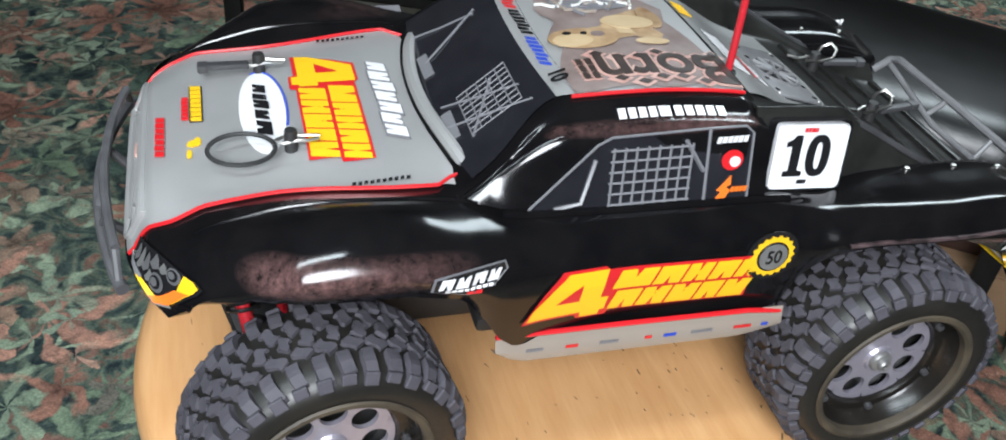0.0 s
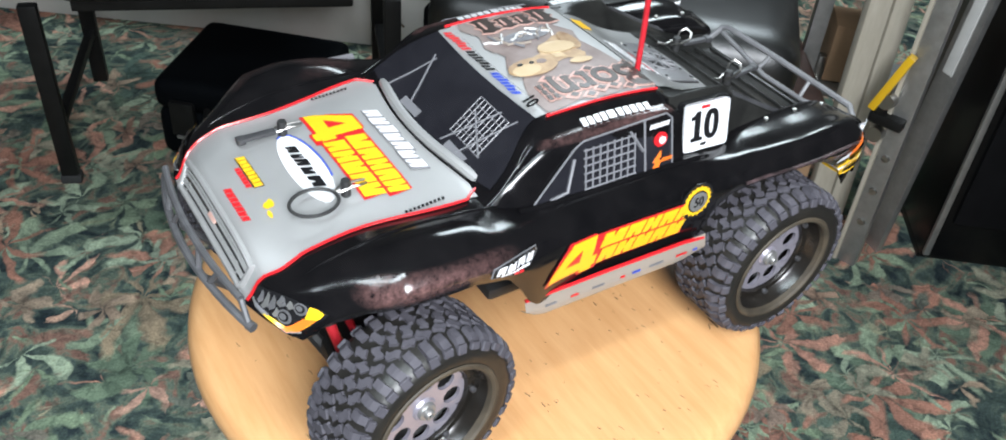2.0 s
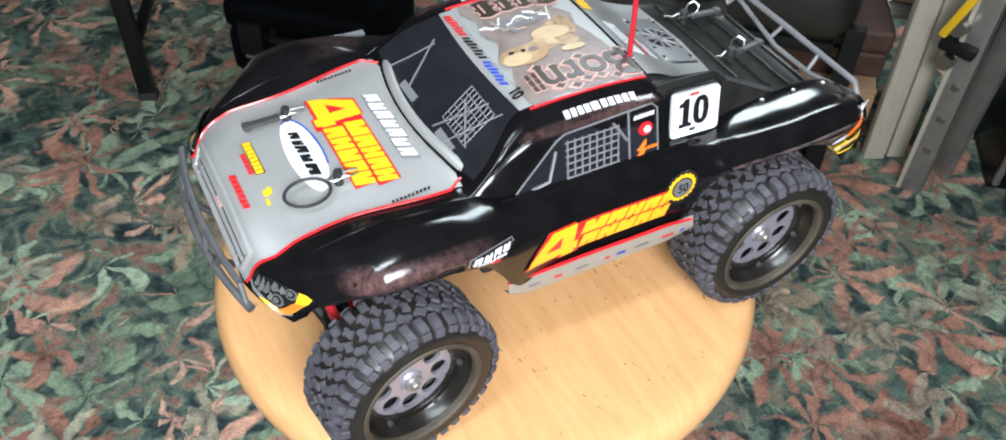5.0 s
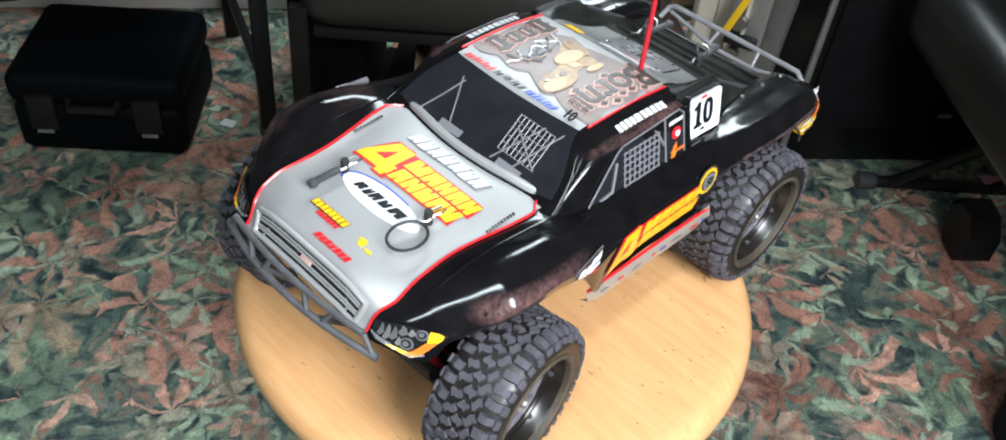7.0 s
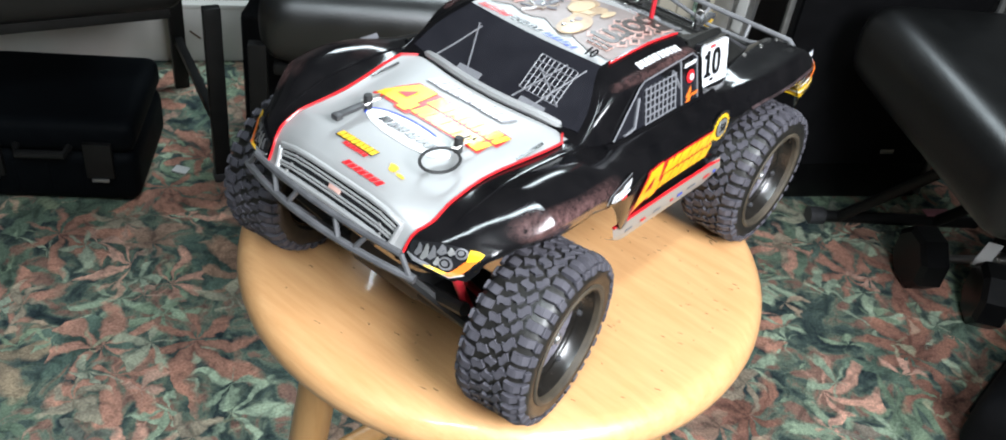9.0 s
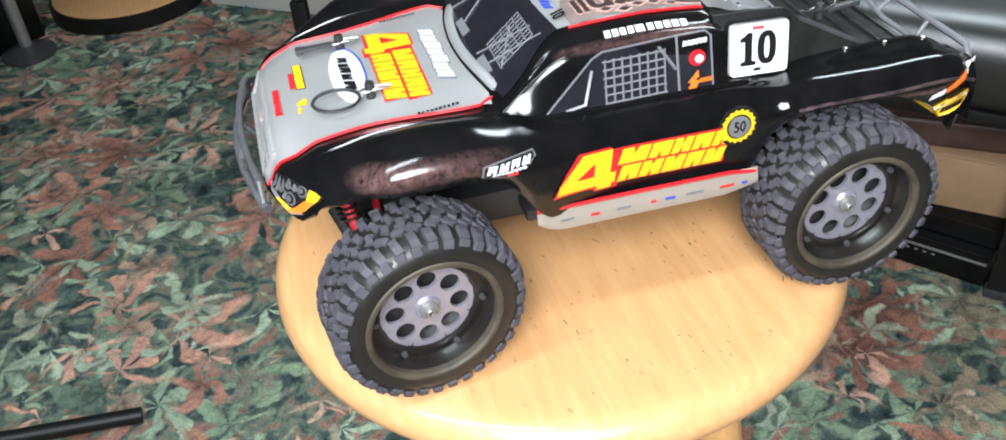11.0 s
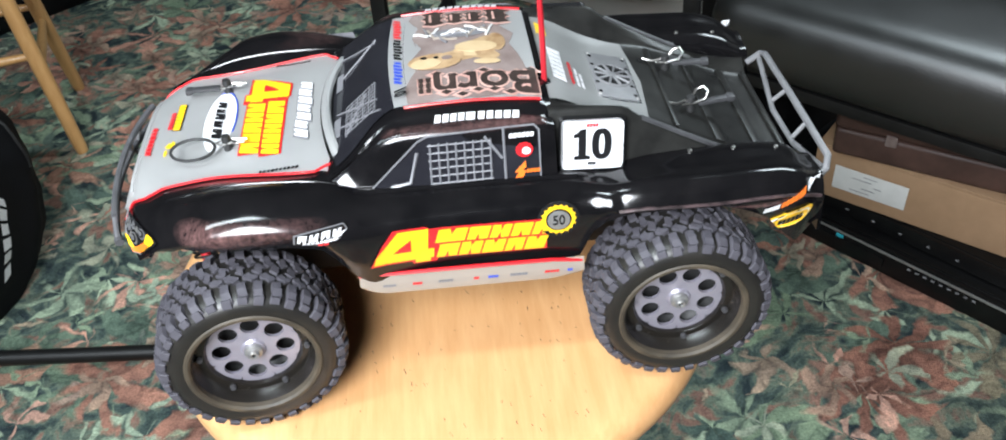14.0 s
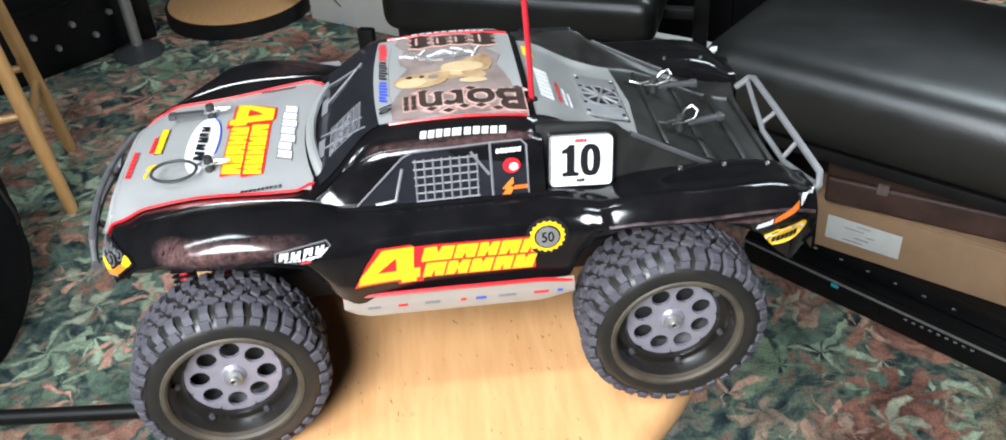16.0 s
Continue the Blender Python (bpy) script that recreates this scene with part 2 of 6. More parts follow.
BAR_GREY = material("grey_bar_plastic", (0.12, 0.12, 0.125), 0.38, second=(0.19, 0.19, 0.195), scale=60)
BUMPER_GREY = material("worn_grey_bumper_plastic", (0.050, 0.050, 0.053), 0.45, second=(0.095, 0.095, 0.10), scale=90, bump=0.06)
RED_PLASTIC = material("red_plastic", (0.50, 0.02, 0.03), 0.35, second=(0.36, 0.012, 0.02), scale=60)
BED = material("bed_black", (0.006, 0.006, 0.006), 0.28, second=(0.024, 0.024, 0.022), scale=45, bump=0.08, bump_scale=60, spec=0.28)
CHASSIS = material("chassis_black", (0.010, 0.010, 0.010), 0.55, second=(0.022, 0.022, 0.022), scale=80)
TAN = material("airbrushed_tan", (0.20, 0.11, 0.05), 0.35, second=(0.46, 0.33, 0.19), scale=110, amount=0.45)
TANPALE = material("airbrushed_pale_tan", (0.40, 0.29, 0.16), 0.35, second=(0.50, 0.38, 0.23), scale=90)
DARKPRINT = material("dark_brown_print", (0.022, 0.016, 0.014), 0.3, second=(0.05, 0.035, 0.03), scale=120)
PINK = material("pale_red_edging", (0.46, 0.24, 0.20), 0.35, second=(0.52, 0.36, 0.31), scale=90)
BROWN = material("brown_artwork", (0.13, 0.090, 0.080), 0.35, second=(0.25, 0.205, 0.19), scale=75, amount=0.5)
BEIGE = material("sill_beige", (0.26, 0.22, 0.185), 0.3, second=(0.28, 0.24, 0.20), scale=60, coat=0.4)
# black vinyl copy, lighter and shinier, to bring out the wide chair's sheen
GLOSSY_VINYL = material("glossy_black_vinyl", (0.006, 0.0063, 0.006), 0.37, second=(0.010, 0.0105, 0.010), scale=20, bump=0.12, bump_scale=260, spec=1.0)
VINYL = material("black_vinyl", (0.005, 0.005, 0.005), 0.33, second=(0.008, 0.008, 0.008), scale=20, bump=0.10, bump_scale=160, spec=0.45)
BLACK_METAL = material("black_steel", (0.005, 0.005, 0.005), 0.42, second=(0.010, 0.010, 0.010), scale=40, spec=0.3)
BLACK_PLASTIC = material("case_plastic", (0.002, 0.0025, 0.0035), 0.55, second=(0.004, 0.005, 0.006), scale=30, bump=0.1, bump_scale=300, spec=0.04)
FABRIC = material("black_nylon", (0.0025, 0.0025, 0.003), 0.75, second=(0.006, 0.006, 0.007), scale=25, bump=0.4, bump_scale=500, spec=0.12)
CARDBOARD = material("brown_cardboard", (0.27, 0.165, 0.09), 0.8, second=(0.34, 0.21, 0.12), scale=30, bump=0.1)
PAPER = material("white_paper", (0.62, 0.62, 0.60), 0.7, second=(0.52, 0.52, 0.50), scale=30)
LEATHER = material("worn_brown_leather", (0.036, 0.018, 0.014), 0.50, second=(0.085, 0.044, 0.034), scale=25, bump=0.3, bump_scale=90)
# walls and unseen ceiling set dark to weaken their bounce and reflections
WALLPAINT = material("wall_paint", (0.045, 0.043, 0.041), 0.8, second=(0.060, 0.058, 0.056), scale=6, bump=0.1, bump_scale=80)
CEILPAINT = material("ceiling_paint", (0.11, 0.11, 0.107), 0.85, second=(0.13, 0.13, 0.127), scale=8)
TRIMWHITE = material("white_trim", (0.55, 0.54, 0.50), 0.5, second=(0.62, 0.61, 0.58), scale=12)
PALEWOOD = material("painted_board", (0.42, 0.38, 0.30), 0.55, second=(0.52, 0.48, 0.40), scale=20, stretch=(6, 6, 1))
GREYMETAL = material("brushed_aluminium", (0.34, 0.34, 0.33), 0.42, metal=0.8, second=(0.46, 0.46, 0.45), scale=60)
PINKPAPER = material("pink_paper", (0.55, 0.22, 0.26), 0.7)
DEVICE = material("black_appliance", (0.003, 0.003, 0.0035), 0.30, second=(0.006, 0.006, 0.006), scale=40, spec=0.22)


# ---- building helpers ----
def mesh_from(bm, name, mat, smooth=False):
    me = bpy.data.meshes.new(name)
    bmesh.ops.recalc_face_normals(bm, faces=bm.faces)
    bm.to_mesh(me)
    bm.free()
    me.materials.append(mat)
    if smooth:
        me.shade_smooth()
        me.set_sharp_from_angle(angle=radians(38))
    return me


def part(name, bm, mat, parent=None, label="", smooth=True, place=None):
    ob = new(name, mesh_from(bm, name, mat, smooth))
    if parent:
        ob.parent = parent
    if place is not None:
        ob.matrix_local = place
    if label:
        ob["label"] = label
    return ob


def thing(name, m, label, category, group="", kind=""):
    ob = new(name)
    ob.empty_display_size = 0.05
    ob.matrix_world = m
    return tagged(ob, label, category, group, kind)


def box(size, at=(0, 0, 0), bevel=0.0, segments=2, turn=None, bm=None):
    own = bmesh.new()
    bmesh.ops.create_cube(own, size=1)
    bmesh.ops.scale(own, vec=size, verts=own.verts)
    if bevel:
        bmesh.ops.bevel(own, geom=own.edges[:], offset=bevel, segments=segments, profile=0.6, affect="EDGES")
    m = Matrix.Translation(at) @ (turn.to_4x4() if turn else Matrix())
    bmesh.ops.transform(own, matrix=m, verts=own.verts)
    return join(bm, own)


def join(bm, own):
    if bm is None:
        return own
    tmp = bpy.data.meshes.new("tmp")
    own.to_mesh(tmp)
    own.free()
    bm.from_mesh(tmp)
    bpy.data.meshes.remove(tmp)
    return bm


def tube(points, radius, sides=8, bm=None, closed=False, radii=None):
    """A round bar along points."""
    own = bmesh.new()
    pts = [Vector(p) for p in points]
    rings, n = [], len(pts)
    side = None
    for i, p in enumerate(pts):
        a = pts[(i - 1) % n] if closed or i else p
        b = pts[(i + 1) % n] if closed or i < n - 1 else p
        d = (b - a).normalized()
        if side is None:
            side = d.cross(Vector((0, 0, 1)) if abs(d.z) < 0.9 else Vector((1, 0, 0))).normalized()
        side = (side - d * side.dot(d)).normalized()
        up = d.cross(side)
        r = radii[i] if radii else radius
        rings.append([own.verts.new(p + r * (math.cos(2 * math.pi * k / sides) * side + math.sin(2 * math.pi * k / sides) * up)) for k in range(sides)])
    for i in range(n if closed else n - 1):
        r0, r1 = rings[i], rings[(i + 1) % n]
        for k in range(sides):
            own.faces.new((r0[k], r0[(k + 1) % sides], r1[(k + 1) % sides], r1[k]))
    if not closed:
        own.faces.new(rings[0][::-1])
        own.faces.new(rings[-1])
    return join(bm, own)


def lathe(profile, steps=48, axis="z", bm=None, closed=False):
    """Turns (radius, height) pairs round an axis."""
    own = bmesh.new()
    rings = []
    for k in range(steps):
        a = 2 * math.pi * k / steps
        c, s = math.cos(a), math.sin(a)
        rings.append([own.verts.new((r * c, r * s, h) if axis == "z" else (r * c, h, r * s)) for r, h in profile])
    m = len(profile)
    for k in range(steps):
        p, q = rings[k], rings[(k + 1) % steps]
        for i in range(m if closed else m - 1):
            j = (i + 1) % m
            if profile[i][0] < 1e-6 and profile[j][0] < 1e-6:
                continue
            own.faces.new((p[i], q[i], q[j], p[j]))
    bmesh.ops.remove_doubles(own, verts=own.verts, dist=1e-6)
    return join(bm, own)


def slab(outline, to_world, thick, bm=None):
    """A flat sticker or plate: outline of (u, v), mapped by to_world(u, v, height)."""
    own = bmesh.new()
    top = [own.verts.new(to_world(u, v, thick)) for u, v in outline]
    low = [own.verts.new(to_world(u, v, 0.0)) for u, v in outline]
    own.faces.new(top)
    k = len(top)
    for i in range(k):
        own.faces.new((top[i], low[i], low[(i + 1) % k], top[(i + 1) % k]))
    return join(bm, own)


def drape(outline, place, lift, cols=10, rows=3, bm=None):
    """A sticker cut into small panes so that it follows a curved face; outline in (u, v), place(u, v, t)."""
    def cut(poly, axis, at, keep):
        out = []
        for i, p in enumerate(poly):
            q = poly[(i + 1) % len(poly)]
            ip, iq = (p[axis] - at) * keep >= -1e-12, (q[axis] - at) * keep >= -1e-12
            if ip:
                out.append(p)
            if ip != iq:
                f = (at - p[axis]) / (q[axis] - p[axis])
                out.append((p[0] + f * (q[0] - p[0]), p[1] + f * (q[1] - p[1])))
        return out
    bm = bm or bmesh.new()
    us, vs = [p[0] for p in outline], [p[1] for p in outline]
    for i in range(cols):
        a, b = (min(us) + (max(us) - min(us)) * k / cols for k in (i, i + 1))
        strip = cut(cut(list(outline), 0, a, 1), 0, b, -1)
        if len(strip) < 3:
            continue
        for j in range(rows):
            c, d = (min(vs) + (max(vs) - min(vs)) * k / rows for k in (j, j + 1))
            pane = cut(cut(strip, 1, c, 1), 1, d, -1)
            clean = [p for k, p in enumerate(pane) if abs(p[0] - pane[k - 1][0]) + abs(p[1] - pane[k - 1][1]) > 1e-9]
            if len(clean) > 2:
                bm.faces.new([bm.verts.new(place(u, v, lift)) for u, v in clean])
    bmesh.ops.remove_doubles(bm, verts=bm.verts, dist=1e-6)
    return bm


def curve(table, smooth=True):
    """A function through (x, value) pairs."""
    xs, vs = [p[0] for p in table], [p[1] for p in table]

    def value(x):
        if x <= xs[0]:
            return vs[0]
        if x >= xs[-1]:
            return vs[-1]
        i = max(k for k in range(len(xs) - 1) if xs[k] <= x)
        f = (x - xs[i]) / (xs[i + 1] - xs[i])
        if not smooth:
            return vs[i] + f * (vs[i + 1] - vs[i])

        def slope(k):
            if k == 0 or k == len(xs) - 1:
                return 0.0
            a = (vs[k] - vs[k - 1]) / (xs[k] - xs[k - 1])
            b = (vs[k + 1] - vs[k]) / (xs[k + 1] - xs[k])
            return 0.0 if a * b <= 0 else 2 * a * b / (a + b)
        h = xs[i + 1] - xs[i]
        return ((1 + 2 * f) * (1 - f) ** 2 * vs[i] + f * (1 - f) ** 2 * h * slope(i)
                + f * f * (3 - 2 * f) * vs[i + 1] + f * f * (f - 1) * h * slope(i + 1))
    return value


def words(bm, origin, u, v, height, widths, lean=0.15, gap=0.18, thick=0.0003, ragged=0.0, lift=None, notch=False):
    """Plain bars in place of lettering: one leaning block for each width, along u, with v up; notch cuts a slot into each."""
    u, v = Vector(u).normalized(), Vector(v).normalized()
    w = u.cross(v).normalized()
    o, x = Vector(origin), 0.0
    for k, wd in enumerate(widths):
        h = height * (1 + ragged * (((k * 7) % 5) / 5 - 0.4))
        base = -height * ragged * ((k * 3) % 4) / 8

        def at(a, b, t):
            p = o + u * a + v * b
            if lift:
                p = lift(p)
            return p + w * t
        g = wd * gap
        c = wd - g
        ring = [(0, 0), (c, 0), (c, 1), (0, 1)]
        if notch:
            ring = ([(0, 0), (0.34 * c, 0), (0.50 * c, 0.55), (0.66 * c, 0), (c, 0), (c, 1), (0, 1)],
                    [(0, 0), (c, 0), (c, 1), (0.66 * c, 1), (0.5 * c, 0.45), (0.34 * c, 1), (0, 1)])[k % 2]
        slab([(x + a + lean * (base + b * h), base + b * h) for a, b in ring], at, thick, bm)
        x += wd
    return bm
from mathutils.kdtree import KDTree


# ---- the radio-controlled truck ----
STOOL_TOP, HUB = 0.7385, 0.0512          # the seat's height, and the axles over it
UP = Matrix.Translation((0, 0, HUB))
truck = thing("toy_truck", Matrix.Translation((0, -0.001, STOOL_TOP)),
              "black and silver radio-controlled short-course truck parked on a round stool", "toy truck")


def tpart(name, bm, mat, label="", smooth=True, parent=None):
    return part(name, bm, mat, parent or truck, label, smooth, None if parent else UP)


# lower shell: nose at -x, tail at +x, heights over the axles
z_mid = curve([(-0.192, 0.0575), (-0.1805, 0.0722), (-0.1770, 0.0752), (-0.14, 0.0805), (-0.10, 0.0830), (-0.066, 0.0845), (-0.045, 0.0790), (0.08, 0.072), (0.11, 0.045), (0.2, 0.040)])
y_edge = curve([(-0.187, 0.052), (-0.168, 0.057), (-0.13, 0.0550), (-0.07, 0.0625), (-0.04, 0.062), (0.2, 0.056)])
half = curve([(-0.187, 0.0860), (-0.17, 0.0930), (-0.14, 0.101), (-0.10, 0.104), (-0.065, 0.1035), (-0.035, 0.098), (0.0, 0.0950), (0.06, 0.0945), (0.09, 0.100), (0.12, 0.102), (0.16, 0.100), (0.182, 0.0965), (0.2, 0.088)])
z_fend = curve([(-0.192, 0.0550), (-0.179, 0.0675), (-0.165, 0.0730), (-0.146, 0.0800), (-0.125, 0.0862), (-0.105, 0.0882), (-0.085, 0.0862), (-0.062, 0.0805), (-0.04, 0.0775), (0.05, 0.0755), (0.08, 0.0745), (0.10, 0.0765), (0.12, 0.0762), (0.14, 0.0752), (0.158, 0.0748), (0.172, 0.0738), (0.184, 0.0708), (0.2, 0.0625)])
z_low = curve([(-0.187, 0.0555), (-0.16, 0.0642), (-0.14, 0.0655), (-0.09, 0.0650), (-0.070, 0.0605), (-0.062, 0.0500), (-0.055, 0.0380), (-0.048, 0.0310), (0.060, 0.0285), (0.066, 0.0310), (0.072, 0.0470), (0.080, 0.0555), (0.093, 0.0605),
               (0.12, 0.0615), (0.140, 0.0600), (0.153, 0.0550), (0.166, 0.0480), (0.176, 0.0350), (0.187, 0.0235), (0.2, 0.0330)], smooth=False)


def spline(ctrl, per=5):
    out = []
    for i in range(len(ctrl) - 1):
        a, b, c, d = (Vector(ctrl[max(0, min(len(ctrl) - 1, k))]) for k in (i - 1, i, i + 1, i + 2))
        for s in range(per):
            t = s / per
            out.append(0.5 * ((2 * b) + (c - a) * t + (2 * a - 5 * b + 4 * c - d) * t * t + (3 * b - a - 3 * c + d) * t ** 3))
    out.append(Vector(ctrl[-1]))
    return out


def shell_profile(x):
    w, zf, zl, zm, ye = half(x), z_fend(x), z_low(x), z_mid(x), y_edge(x)
    zs = zf - min(0.011, (0.75 if x > 0.085 else 0.45) * (zf - zl))
    # behind the cab the fender's top is a flat shelf with a steep inner wall
    f = max(0.0, min(1.0, (x - 0.055) / 0.035))
    inner, edge = 0.6 + 0.34 * f, min(zm - 0.0025, zf)
    return spline([(0, zm), (inner * ye, zm - 0.0006), (ye, edge + f * (zf - 0.0055 - edge)), (0.78 * w, zf - 0.0022 * f), (0.92 * w, zf - 0.0032 + 0.0018 * f), (w, zs), (0.995 * w, 0.5 * (zs + zl)), (0.97 * w, zl)])


def nose_sweep(x, y):
    f = max(0.0, min(1.0, (-x - 0.125) / 0.05))
    blunt = max(0.0, min(1.0, (-x - 0.145) / 0.045))
    return 0.022 * f * (max(0.0, abs(y) - 0.045) / 0.045) ** 2 + 0.0090 * blunt * blunt


CAB_Z = curve([(-0.068, 0.0825), (-0.060, 0.0865), (-0.032, 0.1080), (-0.024, 0.1105), (0.01, 0.1115), (0.050, 0.1085), (0.056, 0.1060)])
CAB_W = curve([(-0.068, 0.0675), (-0.053, 0.0650), (-0.026, 0.0525), (0.056, 0.051)])


def cab_profile(x):
    zr, wr = CAB_Z(x), CAB_W(x)
    f = max(0.0, min(1.0, (x + 0.068) / 0.045))
    ws, zb = max(0.068 + 0.001 * f, wr + 0.0035), 0.074 - 0.001 * f
    drop = 0.0030 + 0.0045 * f
    return spline([(0, zr), (0.55 * wr, zr - 0.0004), (wr, zr - 0.0016), (0.5 * (wr + ws), zr - 0.0016 - 0.45 * drop), (ws, zr - drop), (0.5 * (ws + 0.0775), 0.5 * (zr - drop + zb)), (0.0775, zb)])


DECK_Z = curve([(0.054, 0.1035), (0.093, 0.0850), (0.125, 0.0760), (0.196, 0.0490)])
WING_Z = curve([(0.054, 0.1040), (0.094, 0.1010), (0.103, 0.0940), (0.196, 0.0560)])


def rear_profile(x):
    zd, zw = DECK_Z(x), WING_Z(x)
    zw = max(zw, zd + 0.001)
    base = min(0.066, zw - 0.002)
    wide = 0.0685 - 0.010 * max(0.0, min(1.0, (x - 0.10) / 0.08))
    return spline([(0, zd), (0.025, zd), (0.045, zd), (0.050, 0.5 * (zd + zw)), (0.0560, zw), (0.0600, zw - 0.0015), (0.5 * (0.060 + wide), 0.5 * (zw + base)), (wide, base)])


def height_on(profile, x, y):
    """The upper skin's height at (x, y)."""
    pts, y = profile(x), abs(y)
    for a, b in zip(pts, pts[1:]):
        if a.x <= y <= b.x and b.x > a.x:
            return a.y + (y - a.x) / (b.x - a.x) * (b.y - a.y)
    return pts[-1].y


def side_on(profile, x, z):
    """The side skin's half width at (x, z)."""
    pts = profile(x)[::-1]
    for a, b in zip(pts, pts[1:]):
        if min(a.y, b.y) <= z <= max(a.y, b.y) and a.y != b.y:
            return a.x + (z - a.y) / (b.y - a.y) * (b.x - a.x)
    return pts[0].x


def skin(profile, x0, x1, count, sweep=None, front=None, back=None, thick=0.0011):
    """A thin moulded skin, mirrored about the middle."""
    bm = bmesh.new()
    rows = []
    for i in range(count + 1):
        x = x0 + (x1 - x0) * i / count
        pts = profile(x)
        full = [(-p.x, p.y) for p in pts[:0:-1]] + [(p.x, p.y) for p in pts]
        rows.append([bm.verts.new((x + (sweep(x, y) if sweep else 0), y, z)) for y, z in full])
    for at, spec in ((0, front), (-1, back)):
        if spec is not None:
            dx, floor_z = spec
            row = [bm.verts.new((v.co.x + dx, v.co.y * 0.985, min(v.co.z, floor_z + (0.010 * max(0.0, min(1.0, (abs(v.co.y) - 0.064) / 0.02)) if at == 0 else 0)))) for v in rows[at]]
            rows.insert(0, row) if at == 0 else rows.append(row)
    for a, b in zip(rows, rows[1:]):
        for k in range(len(a) - 1):
            if len({tuple(v.co) for v in (a[k], a[k + 1], b[k + 1], b[k])}) == 4:
                bm.faces.new((a[k], b[k], b[k + 1], a[k + 1]))
    bmesh.ops.recalc_face_normals(bm, faces=bm.faces)
    top = max(bm.faces, key=lambda f: f.calc_center_median().z)
    if top.normal.z < 0:
        bmesh.ops.reverse_faces(bm, faces=bm.faces)
    bm.normal_update()
    mean = lambda b: sum(v.co.z for v in b.verts) / len(b.verts)
    high = mean(bm)
    solid = bm.copy()
    bmesh.ops.solidify(solid, geom=solid.faces[:], thickness=thick)
    if mean(solid) > high:
        solid.free()
        solid = bm.copy()
        bmesh.ops.solidify(solid, geom=solid.faces[:], thickness=-thick)
    # pull back inner corners that overshoot where the skin folds sharply
    seen = [(v.co.copy(), v.normal.copy()) for v in bm.verts]
    tree = KDTree(len(seen))
    for i, (co, n) in enumerate(seen):
        tree.insert(co, i)
    tree.balance()
    for v in solid.verts:
        co, i, far = tree.find(v.co)
        if far > 2.5 * thick:
            v.co = co - Vector((0, 0, thick))
    bm.free()
    return solid


def patch(profile, x0, x1, y0, y1, nx=16, ny=16, lift=0.0006, bm=None, sweep=None, thick=0.0005):
    """A painted panel that lies on a skin; the x and y limits may be functions of the other way's share."""
    own = bmesh.new()
    val = lambda q, s: q(s) if callable(q) else q
    rows, low = [], []
    for i in range(nx + 1):
        line, under = [], []
        for j in range(ny + 1):
            fy = j / ny
            x = val(x0, fy) + (val(x1, fy) - val(x0, fy)) * i / nx
            y = val(y0, x) + (val(y1, x) - val(y0, x)) * fy
            z = height_on(profile, x, y)
            xx = x + (sweep(x, y) if sweep else 0)
            line.append(own.verts.new((xx, y, z + lift)))
        rows.append(line)
    for a, b in zip(rows, rows[1:]):
        for k in range(ny):
            own.faces.new((a[k], b[k], b[k + 1], a[k + 1]))
    return join(bm, own)


def on_hood(p):
    return Vector((p.x + nose_sweep(p.x, p.y), p.y, height_on(shell_profile, p.x, p.y) + 0.0011))


def on_roof(p):
    return Vector((p.x, p.y, height_on(cab_profile, p.x, p.y) + 0.0011))


def on_deck(p):
    return Vector((p.x, p.y, height_on(rear_profile, p.x, p.y) + 0.0011))


def on_door(p):
    return Vector((p.x, -side_on(cab_profile, p.x, p.z) - 0.0007, p.z))


def sticker(outline, lift, parent, name, mat, plane, label="", thick=0.0003, grid=1):
    """A sticker on a curved face; plane 'top' gives (x, y) outlines, 'side' (x, z)."""
    bm = bmesh.new()
    if plane == "top":
        put = lambda a, b, t: lift(Vector((a, b, 0))) + Vector((0, 0, t))
    else:
        put = lambda a, b, t: lift(Vector((a, 0, b))) + Vector((0, -t, 0))
    slab(outline, put, thick, bm)
    return tpart(name, bm, mat, label, False, parent)


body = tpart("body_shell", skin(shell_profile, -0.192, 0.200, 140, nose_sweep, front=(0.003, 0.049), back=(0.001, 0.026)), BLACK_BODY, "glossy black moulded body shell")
cab = tpart("cab", skin(cab_profile, -0.068, 0.056, 48), BLACK_BODY, "glossy black cab")
rear = tpart("bed", skin(rear_profile, 0.054, 0.196, 40, back=(0.002, 0.046)), BED, "sloping black truck bed")

# silver hood with its red edge
hood_back = lambda f: -0.0615 - 0.010 * (1 - (2 * f - 1) ** 2)
edge_in = lambda x: y_edge(x) - 0.0006
hood = tpart("hood_panel", patch(shell_profile, -0.1915, hood_back, lambda x: -edge_in(x), lambda x: edge_in(x), 60, 30, 0.0007, sweep=nose_sweep), SILVER, "silver painted hood", parent=body)
for s in (-1, 1):
    bm = bmesh.new()
    pts = [on_hood(Vector((x, s * (y_edge(x) + 0.0002), 0))) for x in np.linspace(-0.191, -0.072, 40)]
    pts += [on_hood(Vector((-0.0665, s * 0.0580, 0))), on_hood(Vector((-0.0615, s * 0.0555, 0)))]
    tpart("red_edging", tube(pts, 0.0008, 6), RED, "red pinstripe", parent=body)
    pts = [on_roof(Vector((x, s * 0.0518, 0))) for x in np.linspace(-0.021, 0.051, 14)]
    tpart("red_edging", tube(pts, 0.0008, 6), RED, "red pinstripe", parent=cab)

